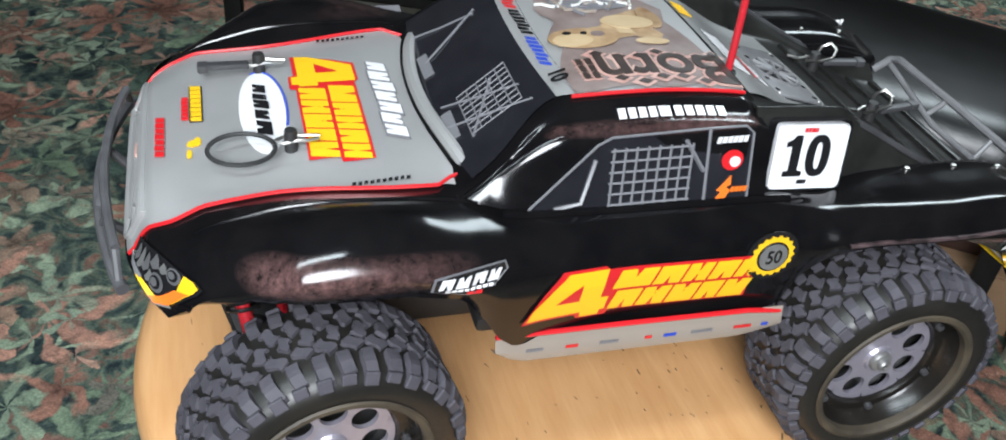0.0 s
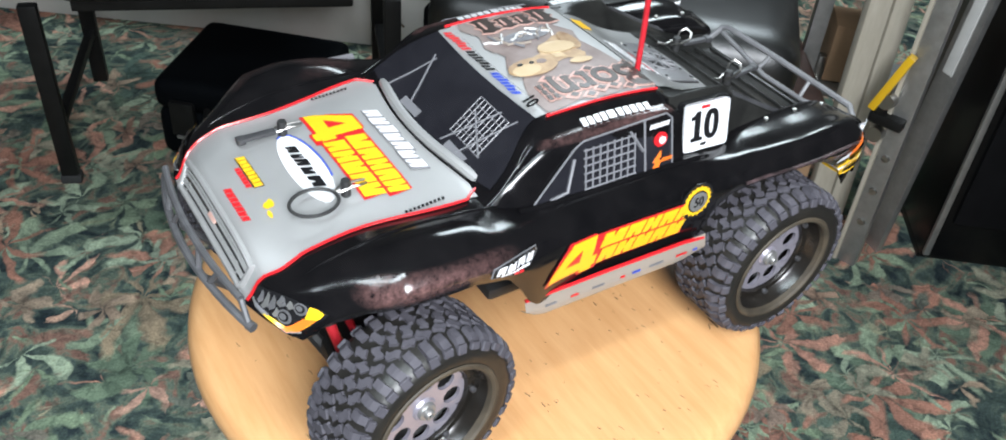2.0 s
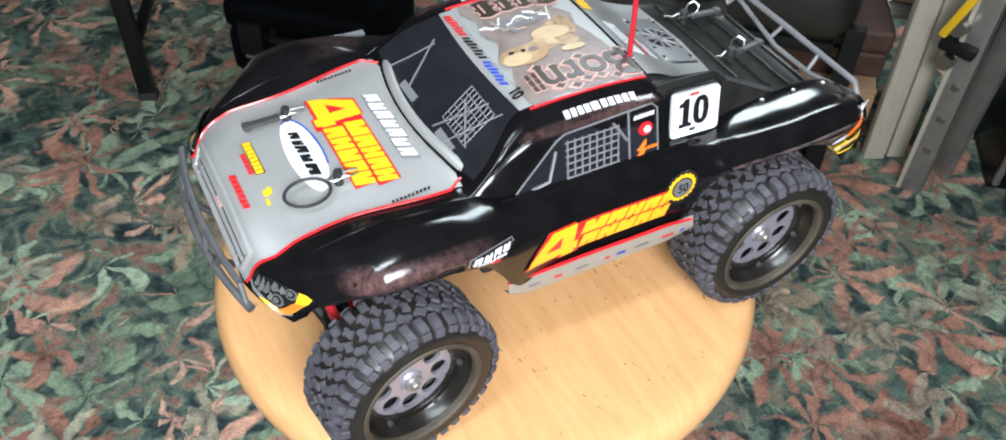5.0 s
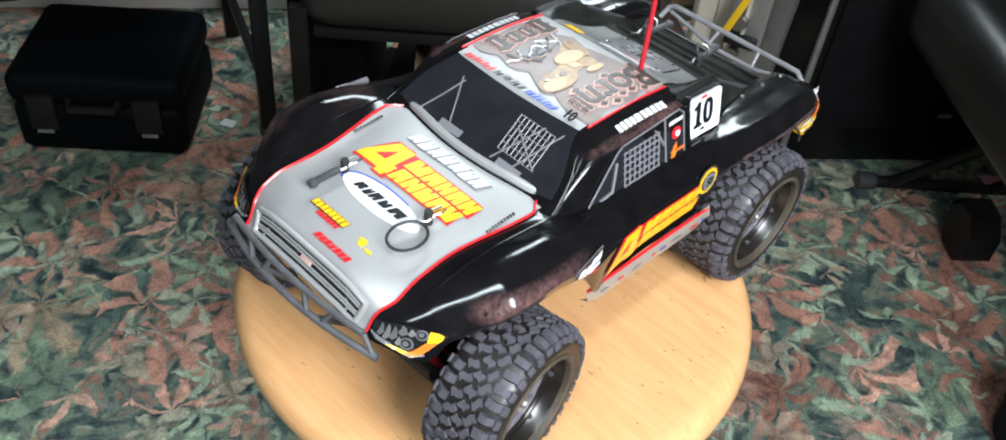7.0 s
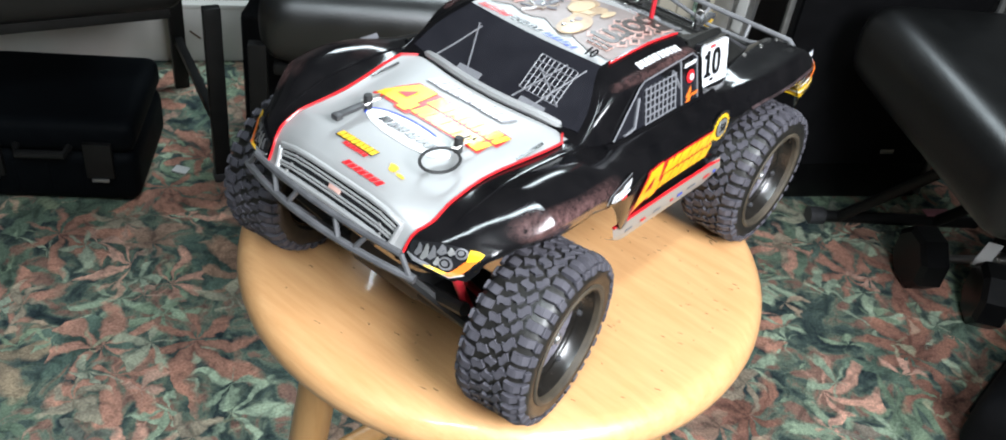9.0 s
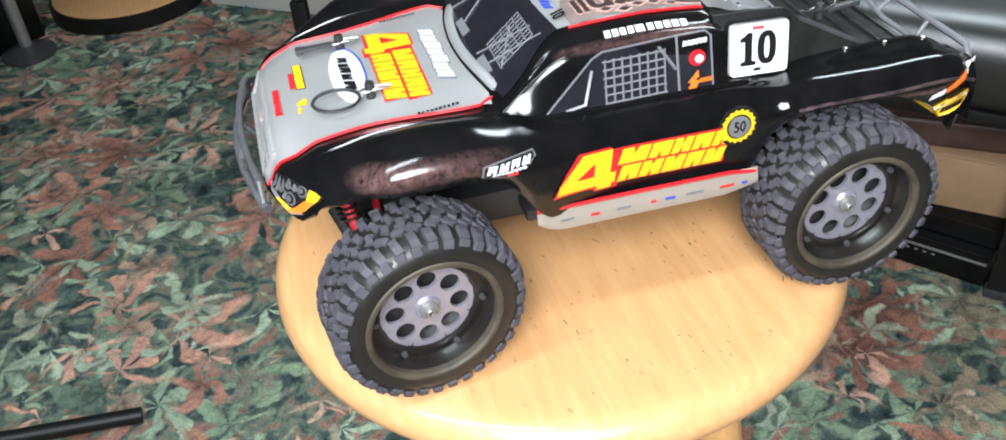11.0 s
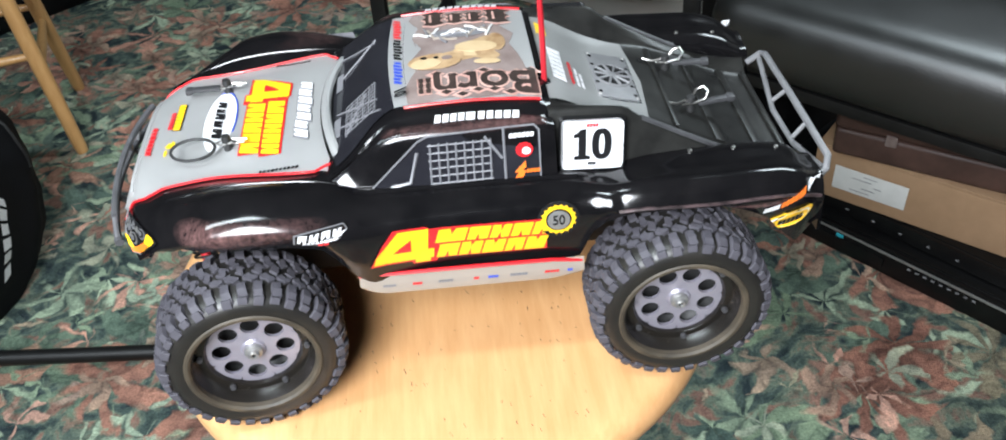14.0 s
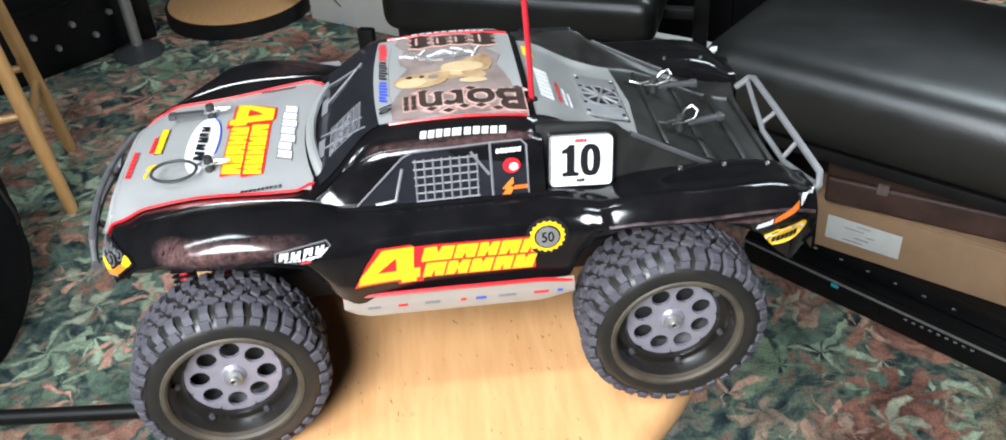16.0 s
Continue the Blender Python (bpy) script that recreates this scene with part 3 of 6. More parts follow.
# windscreen, visor band, roof
ws_w = lambda x: CAB_W(x) - 0.0025
tpart("windscreen", patch(cab_profile, lambda f: -0.0600 - 0.006 * (1 - (2 * f - 1) ** 2), lambda f: -0.0262 - 0.003 * (1 - (2 * f - 1) ** 2), lambda x: -ws_w(x), lambda x: ws_w(x), 12, 24, 0.0007), GLASS, "painted black windscreen", parent=cab)
tpart("visor_band", patch(cab_profile, lambda f: -0.0262 - 0.003 * (1 - (2 * f - 1) ** 2), lambda f: -0.0177 - 0.003 * (1 - (2 * f - 1) ** 2), lambda x: -ws_w(x), lambda x: ws_w(x), 5, 24, 0.0007), SILVER, "pale windscreen band", parent=cab)
tpart("roof_panel", patch(cab_profile, lambda f: -0.0175 - 0.003 * (1 - (2 * f - 1) ** 2), 0.052, -0.0515, 0.0515, 16, 24, 0.0007), SILVER, "silver roof", parent=cab)
cowl = [on_hood(Vector((hood_back(f) + 0.0035, (2 * f - 1) * 0.057, 0))) + Vector((0, 0, 0.0012)) for f in np.linspace(0, 1, 24)]
tpart("cowl_lip", tube(cowl, 0.0028, 8), SILVER, "", parent=body)
tpart("fastback_panel", patch(rear_profile, 0.0545, lambda f: 0.1165 - 0.004 * abs(2 * f - 1), lambda x: -0.0465 + 0.09 * max(0, x - 0.09), lambda x: 0.0465 - 0.09 * max(0, x - 0.09), 20, 16, 0.0008), SILVER_DARKENED, "darkened silver fastback panel", parent=rear)

# bead added under the doors to catch a highlight; crease along the front fenders
for s in (-1, 1):
    pts = [(x, s * 0.0785, height_on(shell_profile, x, 0.0785) + 0.0002) for x in np.linspace(-0.052, 0.066, 16)]
    tpart("door_highlight_bead", tube(pts, 0.0016, 8), BLACK_BODY, "", parent=body)
    pts = [(x + nose_sweep(x, 0.070), s * (0.0665 + 0.05 * (x + 0.16)), height_on(shell_profile, x, 0.0665 + 0.05 * (x + 0.16)) + 0.0001) for x in np.linspace(-0.165, -0.058, 18)]
    tpart("fender_crease", tube(pts, 0.0008, 6), BLACK_BODY, "", parent=body)

# printed bars and net in the windscreen
for a, b in (((-0.062, 0.046), (-0.038, 0.030)), ((-0.060, 0.020), (-0.037, 0.033)), ((-0.061, -0.016), (-0.036, -0.034)), ((-0.055, -0.044), (-0.043, -0.020)), ((-0.062, -0.030), (-0.034, -0.046))):
    bm = tube([on_roof(Vector((*a, 0))), on_roof(Vector(((a[0] + b[0]) / 2, (a[1] + b[1]) / 2, 0))), on_roof(Vector((*b, 0)))], 0.0005, 5)
    tpart("printed_cage_bar", bm, GREY, "grey printed roll-cage bar", parent=cab)
bm = bmesh.new()
for k in range(9):
    y = -0.016 - 0.0033 * k
    tube([on_roof(Vector((-0.055, y, 0))), on_roof(Vector((-0.037, y, 0)))], 0.00028, 4, bm)
for k in range(6):
    x = -0.055 + 0.0036 * k
    tube([on_roof(Vector((x, -0.016, 0))), on_roof(Vector((x, -0.0295, 0))), on_roof(Vector((x, -0.0424, 0)))], 0.00028, 4, bm)
tpart("printed_window_net", bm, GREY, "grey printed window net", parent=cab)
for y in (0.018, -0.030):
    sticker([(-0.0625, y + 0.009), (-0.0625, y - 0.009), (-0.0585, y - 0.009), (-0.0585, y + 0.009)], on_roof, cab, "printed_seat", GREY, "top")

# side windows of both doors
for s in (-1, 1):
    def door_at(a, b, t, s=s):
        p = on_door(Vector((a, 0, b)))
        return Vector((p.x, -s * p.y + s * t, p.z))
    rim = bmesh.new()
    outline = [(-0.0400, 0.0760), (-0.0415, 0.0785), (-0.0160, 0.1010), (-0.0105, 0.1032), (0.029, 0.1038), (0.0450, 0.1030), (0.0475, 0.1010), (0.0470, 0.0745), (0.0450, 0.0730), (0.020, 0.0745)]
    slab(outline, door_at, 0.0004, rim)
    w = tpart("side_window", rim, GLASS, "black painted side window", False, parent=cab)
    line = [door_at(a, b, 0.0006) for a, b in outline]
    tpart("window_edge", tube(line, 0.0005, 5, closed=True), GREY, "", parent=w)
    tpart("window_post", tube([door_at(0.0290, 0.1036, 0.0006), door_at(0.0285, 0.0742, 0.0006)], 0.0007, 5), GREY, "", parent=w)
    net = bmesh.new()
    for k in range(8):
        x = -0.0105 + 0.0045 * k
        tube([door_at(x, 0.0775, 0.0008), door_at(x + 0.001, 0.0995, 0.0008)], 0.00055, 4, net)
    for k in range(6):
        z = 0.0780 + 0.0041 * k
        tube([door_at(-0.0110, z, 0.0008), door_at(0.0220, z, 0.0008)], 0.00055, 4, net)
    tpart("window_net", net, GREY, "grey woven window net", parent=w)
    tpart("seat_print", tube([door_at(-0.0320, 0.0780, 0.0005), door_at(-0.0215, 0.0795, 0.0005), door_at(-0.0165, 0.0955, 0.0005)], 0.0010, 5), GREY, "", parent=w)
    tpart("seat_print", tube([door_at(0.0190, 0.1005, 0.0005), door_at(0.0275, 0.0880, 0.0005)], 0.0009, 5), GREY, "", parent=w)
    stick = bmesh.new()
    words(stick, door_at(0.0315, 0.0985, 0.0006), (1, 0, 0), (0, 0.1, 1), 0.0026, [0.0022] * 6, thick=0.0002)
    tpart("door_sticker", stick, WHITE, "small white sticker", False, parent=w)
    for at, mt, rr in (((0.0392, 0.0915), RED, 0.0040), ((0.0402, 0.0910), WHITE, 0.0020)):
        ring = [(at[0] + rr * 1.15 * math.cos(k * math.pi / 8), at[1] + rr * math.sin(k * math.pi / 8)) for k in range(16)]
        bm = bmesh.new()
        slab(ring, lambda a, b, t, rr=rr: door_at(a, b, 0.0005 + (0.0004 if rr < 0.003 else 0) + t), 0.0003, bm)
        tpart("door_sticker", bm, mt, "round red and white sticker" if mt is RED else "", False, parent=w)
    bm = bmesh.new()
    slab([(x - 0.0030, z + 0.0025) for x, z in ((0.0350, 0.0725), (0.0385, 0.0770), (0.0365, 0.0775), (0.0425, 0.0830), (0.0425, 0.0795), (0.0405, 0.0785), (0.0425, 0.0775), (0.0400, 0.0735))], lambda a, b, t: door_at(a, b, 0.0006 + t), 0.0003, bm)
    words(bm, door_at(0.0395, 0.0790, 0.0006), (1, 0, 0), (0, 0.1, 1), 0.0022, [0.0018] * 4, thick=0.0002)
    tpart("door_sticker", bm, ORANGE, "orange flash sticker", False, parent=w)


def text_mesh(chars, size, bold=0.0):
    cu = bpy.data.curves.new("lettering", "FONT")
    cu.body, cu.size, cu.align_x, cu.align_y, cu.extrude, cu.offset = chars, size, "CENTER", "CENTER", 0.0002, bold
    ob = new("lettering", cu)
    me = bpy.data.meshes.new_from_object(ob.evaluated_get(bpy.context.evaluated_depsgraph_get()))
    bpy.data.objects.remove(ob)
    bpy.data.curves.remove(cu)
    bm = bmesh.new()
    bm.from_mesh(me)
    bpy.data.meshes.remove(me)
    return bm


def frame_of(origin, u, v):
    """A pose whose x runs along u and y along v."""
    u = Vector(u).normalized()
    w = u.cross(Vector(v)).normalized()
    v = w.cross(u)
    return Matrix((( u.x, v.x, w.x, origin[0]), (u.y, v.y, w.y, origin[1]), (u.z, v.z, w.z, origin[2]), (0, 0, 0, 1)))


def number(chars, size, origin, u, v, parent, mat=INKBLACK, bold=0.0, narrow=0.8):
    bm = text_mesh(chars, size, bold)
    bmesh.ops.scale(bm, vec=(narrow, 1, 1), verts=bm.verts)
    bmesh.ops.transform(bm, matrix=frame_of(origin, u, v), verts=bm.verts)
    return tpart("race_number", bm, mat, "black race number", False, parent)


def numeral_ten(h):
    """A heavy 1 with a flag and a foot, and a heavy 0, side by side in one mesh."""
    one = [(-0.56, -0.5), (-0.06, -0.5), (-0.06, -0.38), (-0.19, -0.36), (-0.19, 0.5), (-0.36, 0.5), (-0.44, 0.40), (-0.58, 0.34), (-0.58, 0.22), (-0.43, 0.24), (-0.43, -0.36), (-0.56, -0.38)]
    bm = slab([(a * h, b * h) for a, b in one], lambda u, v, t: Vector((u, v, t)), 0.0003)
    ring = lambda rx, ry, t: [bm.verts.new((h * (0.30 + rx * abs(math.cos(a)) ** 0.8 * (1 if math.cos(a) > 0 else -1)), h * ry * abs(math.sin(a)) ** 0.8 * (1 if math.sin(a) > 0 else -1), t)) for a in np.linspace(0.01, 2 * math.pi + 0.01, 33)[:-1]]
    out_hi, in_hi, out_lo = ring(0.31, 0.51, 0.0003), ring(0.085, 0.33, 0.0003), ring(0.31, 0.51, 0.0)
    for k in range(32):
        j = (k + 1) % 32
        bm.faces.new((out_hi[k], out_hi[j], in_hi[j], in_hi[k]))
        bm.faces.new((out_lo[k], out_lo[j], out_hi[j], out_hi[k]))
    return bm


# race number plates behind the doors
for s in (-1, 1):
    lean_v = (0, -s * 0.0060, 0.0260)
    mid = Vector((0.0758, s * 0.0672, 0.0868))
    plate = frame_of(mid, (-1, 0, 0.06) if s > 0 else (1, 0, -0.06), lean_v)
    bm = box((0.0350, 0.0295, 0.0010), bevel=0.003, segments=3)
    bmesh.ops.transform(bm, matrix=plate, verts=bm.verts)
    edge = tpart("number_plate_edge", bm, INKBLACK, "", False, parent=rear)
    bm = box((0.0328, 0.0272, 0.0010), bevel=0.003, segments=3)
    bmesh.ops.transform(bm, matrix=plate @ Matrix.Translation((0, 0, 0.0005)), verts=bm.verts)
    p = tpart("number_plate", bm, WHITE, "white square race plate", False, parent=rear)
    bm = numeral_ten(0.0172)
    bmesh.ops.transform(bm, matrix=plate @ Matrix.Translation((0, -0.0003, 0.0011)), verts=bm.verts)
    tpart("race_number", bm, INKBLACK, "black race number", False, parent=p)
    for y, mt, wd in ((0.0105, RED, 0.0016), (-0.0112, INKBLACK, 0.0011)):
        bm = words(bmesh.new(), plate @ Vector((-4 * wd / 2, y - 0.001, 0.0011)), plate.col[0].xyz, plate.col[1].xyz, 0.0018, [wd] * 4, thick=0.0002)
        tpart("plate_print", bm, mt, "", False, parent=p)

# visor lettering and the number beside it
for y0, mt in ((0.0455, RED), (0.0205, INKBLACK), (-0.0050, BLUE)):
    bm = words(bmesh.new(), on_roof(Vector((-0.0256, y0, 0))), (0, -1, 0), (1, 0, 0.55), 0.0050, [0.0034] * 7, lean=0.5, gap=0.36, thick=0.0002, ragged=0.25, lift=on_roof, notch=True)
    tpart("visor_print", bm, mt, "", False, parent=cab)
number("10", 0.0095, on_roof(Vector((-0.0226, -0.0395, 0))) + Vector((-0.0004, 0, 0.0016)), (0, -1, -0.05), (1, 0, 0.36), cab, bold=0.0002)

# roof artwork: a brown banner field with a wavy outline, a tan shape and dark letterless bars with pale red edging
wave = lambda pts, amp: [(x + amp * math.sin(9.1 * k), y + amp * math.cos(7.3 * k)) for k, (x, y) in enumerate(pts)]
field = ([(x, 0.0485) for x in np.linspace(-0.014, 0.038, 10)] + [(0.040, 0.036), (0.037, 0.026), (0.043, 0.016), (0.041, 0.004), (0.043, -0.008), (0.047, -0.016)]
         + [(x, -0.0490) for x in np.linspace(0.0495, -0.0190, 14)] + [(-0.0205, -0.036), (-0.016, -0.026), (-0.012, -0.016), (-0.015, -0.006), (-0.011, 0.006), (-0.014, 0.018), (-0.012, 0.030), (-0.016, 0.040)])
for outline, mt, dz in ((wave(field, 0.0011), BROWN, 0.0),
                        ([(-0.013, -0.010), (-0.011, -0.017), (-0.003, -0.019), (0.006, -0.018), (0.012, -0.013), (0.020, -0.011), (0.030, -0.015), (0.034, -0.009), (0.031, -0.004), (0.036, 0.004), (0.035, 0.012), (0.028, 0.014),
                          (0.020, 0.009), (0.012, 0.006), (0.008, -0.002), (0.000, -0.004), (-0.008, -0.005)], TAN, 0.0004),
                        ([(0.012, 0.004), (0.014, -0.009), (0.021, -0.010), (0.019, 0.001)], TANPALE, 0.0007), ([(-0.010, -0.0085), (-0.010, -0.012), (-0.004, -0.0125), (-0.004, -0.009)], BROWN, 0.0007),
                        ([(0.003, -0.009), (0.003, -0.012), (0.007, -0.012), (0.007, -0.009)], BROWN, 0.0007), ([(-0.004, -0.0140), (-0.003, -0.0175), (0.003, -0.0175), (0.003, -0.0145)], TANPALE, 0.0007)):
    tpart("roof_artwork", drape(outline, lambda u, v, t: on_roof(Vector((u, v, 0))) + Vector((0, 0, t)), 0.0002 + dz, 10, 12), mt, "airbrushed roof artwork in tan and brown" if dz == 0 else "", False, parent=cab)
oval = lambda cx, cy, rx, ry: [(cx + rx * math.cos(k * math.pi / 9), cy + ry * math.sin(k * math.pi / 9)) for k in range(18)]
for cx, cy, rx, ry, mt, dz in ((-0.003, -0.0120, 0.0150, 0.0082, TAN, 0.0008), (-0.008, -0.0140, 0.0085, 0.0052, TANPALE, 0.0011), (0.004, -0.0095, 0.0030, 0.0022, BROWN, 0.0011),
                               (-0.009, -0.0085, 0.0018, 0.0012, INKBLACK, 0.0014), (-0.002, -0.0090, 0.0014, 0.0011, INKBLACK, 0.0014), (0.021, 0.0010, 0.0120, 0.0060, TANPALE, 0.0009), (0.033, 0.0060, 0.0050, 0.0100, TAN, 0.0008), (0.026, -0.0160, 0.0075, 0.0026, TANPALE, 0.0009), (0.012, 0.0190, 0.0160, 0.0052, GREY, 0.0006)):
    sticker(oval(cx, cy, rx, ry), lambda p, dz=dz: on_roof(p) + Vector((0, 0, dz)), cab, "roof_artwork", mt, "top")
rng = random.Random(11)
for k in range(16):
    x, y = -0.009 + 0.0026 * k, 0.0150 + 0.009 * rng.random() + 0.003 * math.sin(k)
    ln, a = 0.003 + 0.004 * rng.random(), rng.random() * 3.1
    pts = [on_roof(Vector((x + q * ln * math.cos(a), y + q * ln * math.sin(a) + 0.0012 * math.sin(3 * q), 0))) + Vector((0, 0, 0.0010)) for q in (-1, -0.3, 0.3, 1)]
    tpart("roof_artwork", tube(pts, 0.0007, 5), (PAPER, GREY, BEIGE)[k % 3], "", parent=cab)


def roof_words(chars, size, x, y, narrow, mat, bold, lift, label=""):
    """Lettering that reads from the far side, laid on the roof's curve."""
    bm = text_mesh(chars, size, bold)
    bmesh.ops.scale(bm, vec=(narrow, 1, 1), verts=bm.verts)
    # pointed spurs above and below the letters' stems
    xs = sorted(v.co.x for v in bm.verts)
    x0, x1 = xs[0], xs[-1]
    n = int((x1 - x0) / (0.0030 + 0.04 * size))
    for k in range(n):
        cx, hi = x0 + (x1 - x0) * (k + 0.5) / n, 1 if k % 2 else -1
        at = (0.26 if k % 3 else 0.36) * size * hi
        r = 0.0013 + 1.6 * bold
        vs = [bm.verts.new((cx + a * r * 1.5, at + b * r, 0.0002)) for a, b in ((-1, 0), (0, -1), (1, 0), (0, 1))]
        bm.faces.new(vs)
    for v in bm.verts:
        p = on_roof(Vector((x - v.co.x, y - v.co.y, 0)))
        v.co = p + Vector((0, 0, lift + v.co.z))
    tpart("roof_lettering", bm, mat, label, False, parent=cab)


roof_words("Born", 0.0300, 0.0235, -0.0362, 0.97, PINK, 0.00150, 0.0005, "pale red edging of the lettering")
roof_words("Born", 0.0300, 0.0235, -0.0362, 0.97, DARKPRINT, 0.00055, 0.0009, "dark brown ornate lettering")


def ornament(x, y, wide, high, grow):
    """One ornamental block: a bar with pointed, flared ends."""
    pts = [(-0.46, -0.44), (0.0, -0.58), (0.50, -0.46), (0.36, -0.28), (0.38, -0.08), (0.54, 0.0), (0.38, 0.08), (0.36, 0.30), (0.56, 0.44), (0.12, 0.58), (-0.50, 0.46), (-0.34, 0.30), (-0.36, 0.08), (-0.50, 0.0), (-0.36, -0.08), (-0.34, -0.30)]
    return [(x + (wide - grow) * a, y + (high - grow) * b) for a, b in pts]


# the second line and the small words between cannot be read: ornamental blocks of their size
blocks = [(0.0355, 0.0385, 0.0150, 0.0170), (0.0215, 0.0375, 0.0105, 0.0120), (0.0105, 0.0375, 0.0105, 0.0120), (-0.0020, 0.0390, 0.0130, 0.0165)]
blocks += [(-0.0075 - 0.0040 * (k % 2), -0.0310 - 0.0050 * (k // 2), 0.0036, 0.0044) for k in range(6)]
for x, y, wide, high in blocks:
    slits = [(x - 0.0016, y, 0.0016, 0.55 * high)] if wide > 0.006 else []
    for mt, grow, dz, shapes in ((PINK, -0.0016 if wide > 0.006 else -0.0007, 0.0005, [(x, y, wide, high)]), (DARKPRINT, 0.0004, 0.0009, [(x, y, wide, high)]), (PINK, 0.0, 0.0012, slits)):
        for a0, b0, w0, h0 in shapes:
            bm = slab(ornament(a0, b0, w0, h0, grow), lambda a, b, t, dz=dz: on_roof(Vector((a, b, 0))) + Vector((0, 0, dz + t)), 0.0003)
            tpart("roof_artwork", bm, mt, "dark ornamental block with pale red edging" if mt is PINK else "", False, parent=cab)
for s in (-1, 1):
    bm = words(bmesh.new(), Vector((-0.0060 if s < 0 else 0.0380, s * 0.0640, 0)), (-s, 0, 0), (0, -s, 0), 0.0052, [0.0041] * 4 + [0.0062] + [0.0045] * 5, lean=0.15 , gap=0.24, thick=0.0003,
               lift=lambda p: Vector((p.x, p.y, height_on(cab_profile, p.x, p.y) + 0.0008)))
    tpart("roof_rail_print", bm, WHITE, "white printed bars", False, parent=cab)


def block_logo(place, parent):
    """A yellow two-row block logo on a red field, drawn as plain shapes; place(u, v, t) with u and v from 0 to 1."""
    field = tpart("logo_field", drape([(-0.02, -0.05), (0.06, 0.62), (0.13, 1.05), (0.31, 1.05), (0.33, 0.98), (1.02, 0.98), (1.02, 0.46), (0.98, 0.44), (0.98, -0.05), (0.36, -0.05), (0.35, -0.15), (0.22, -0.15), (0.21, -0.05)], place, 0.0002, 16, 4), RED, "red logo field", False, parent=parent)
    up = 0.0006
    pieces = [[(0.00, 0.02), (0.02, 0.27), (0.155, 1.00), (0.325, 1.00), (0.310, 0.34), (0.345, 0.34), (0.337, 0.02), (0.318, 0.02), (0.315, -0.10), (0.232, -0.10), (0.232, 0.02)]]
    hole = [(0.115, 0.34), (0.215, 0.34), (0.222, 0.74)]
    for lo, hi, x0, ws, nick in ((0.50, 0.93, 0.352, (0.175, 0.128, 0.118, 0.118, 0.115), (2, 1, 0, 1, 0)), (-0.01, 0.44, 0.350, (0.125, 0.130, 0.130, 0.110, 0.125), (1, 0, 2, 1, 2))):
        x = x0
        for wd, kind in zip(ws, nick):
            g, slant = 0.010, 0.030
            r, m, q = x + wd - g, 0.5 * (lo + hi), 0.040
            sh = lambda a, b: (a + slant * (b - lo) / (hi - lo), b)
            low_nick = [sh(x + wd * 0.38, lo), sh(x + wd * 0.46, m - 0.02), sh(x + wd * 0.54, lo)]
            top_nick = [sh(x + wd * 0.54, hi), sh(x + wd * 0.46, m + 0.02), sh(x + wd * 0.38, hi)]
            p = [sh(x, lo)] + (low_nick if kind != 2 else []) + [sh(r, lo), sh(r, hi)] + (top_nick if kind != 1 else []) + [sh(x, hi)]
            pieces.append(p)
            x += wd
    for p in pieces:
        tpart("logo_block", drape(p, place, up, 5, 3), YELLOW, "yellow plain block", False, parent=field)
    tpart("logo_gap", drape(hole, place, up + 0.0004, 3, 2), RED, "", False, parent=field)


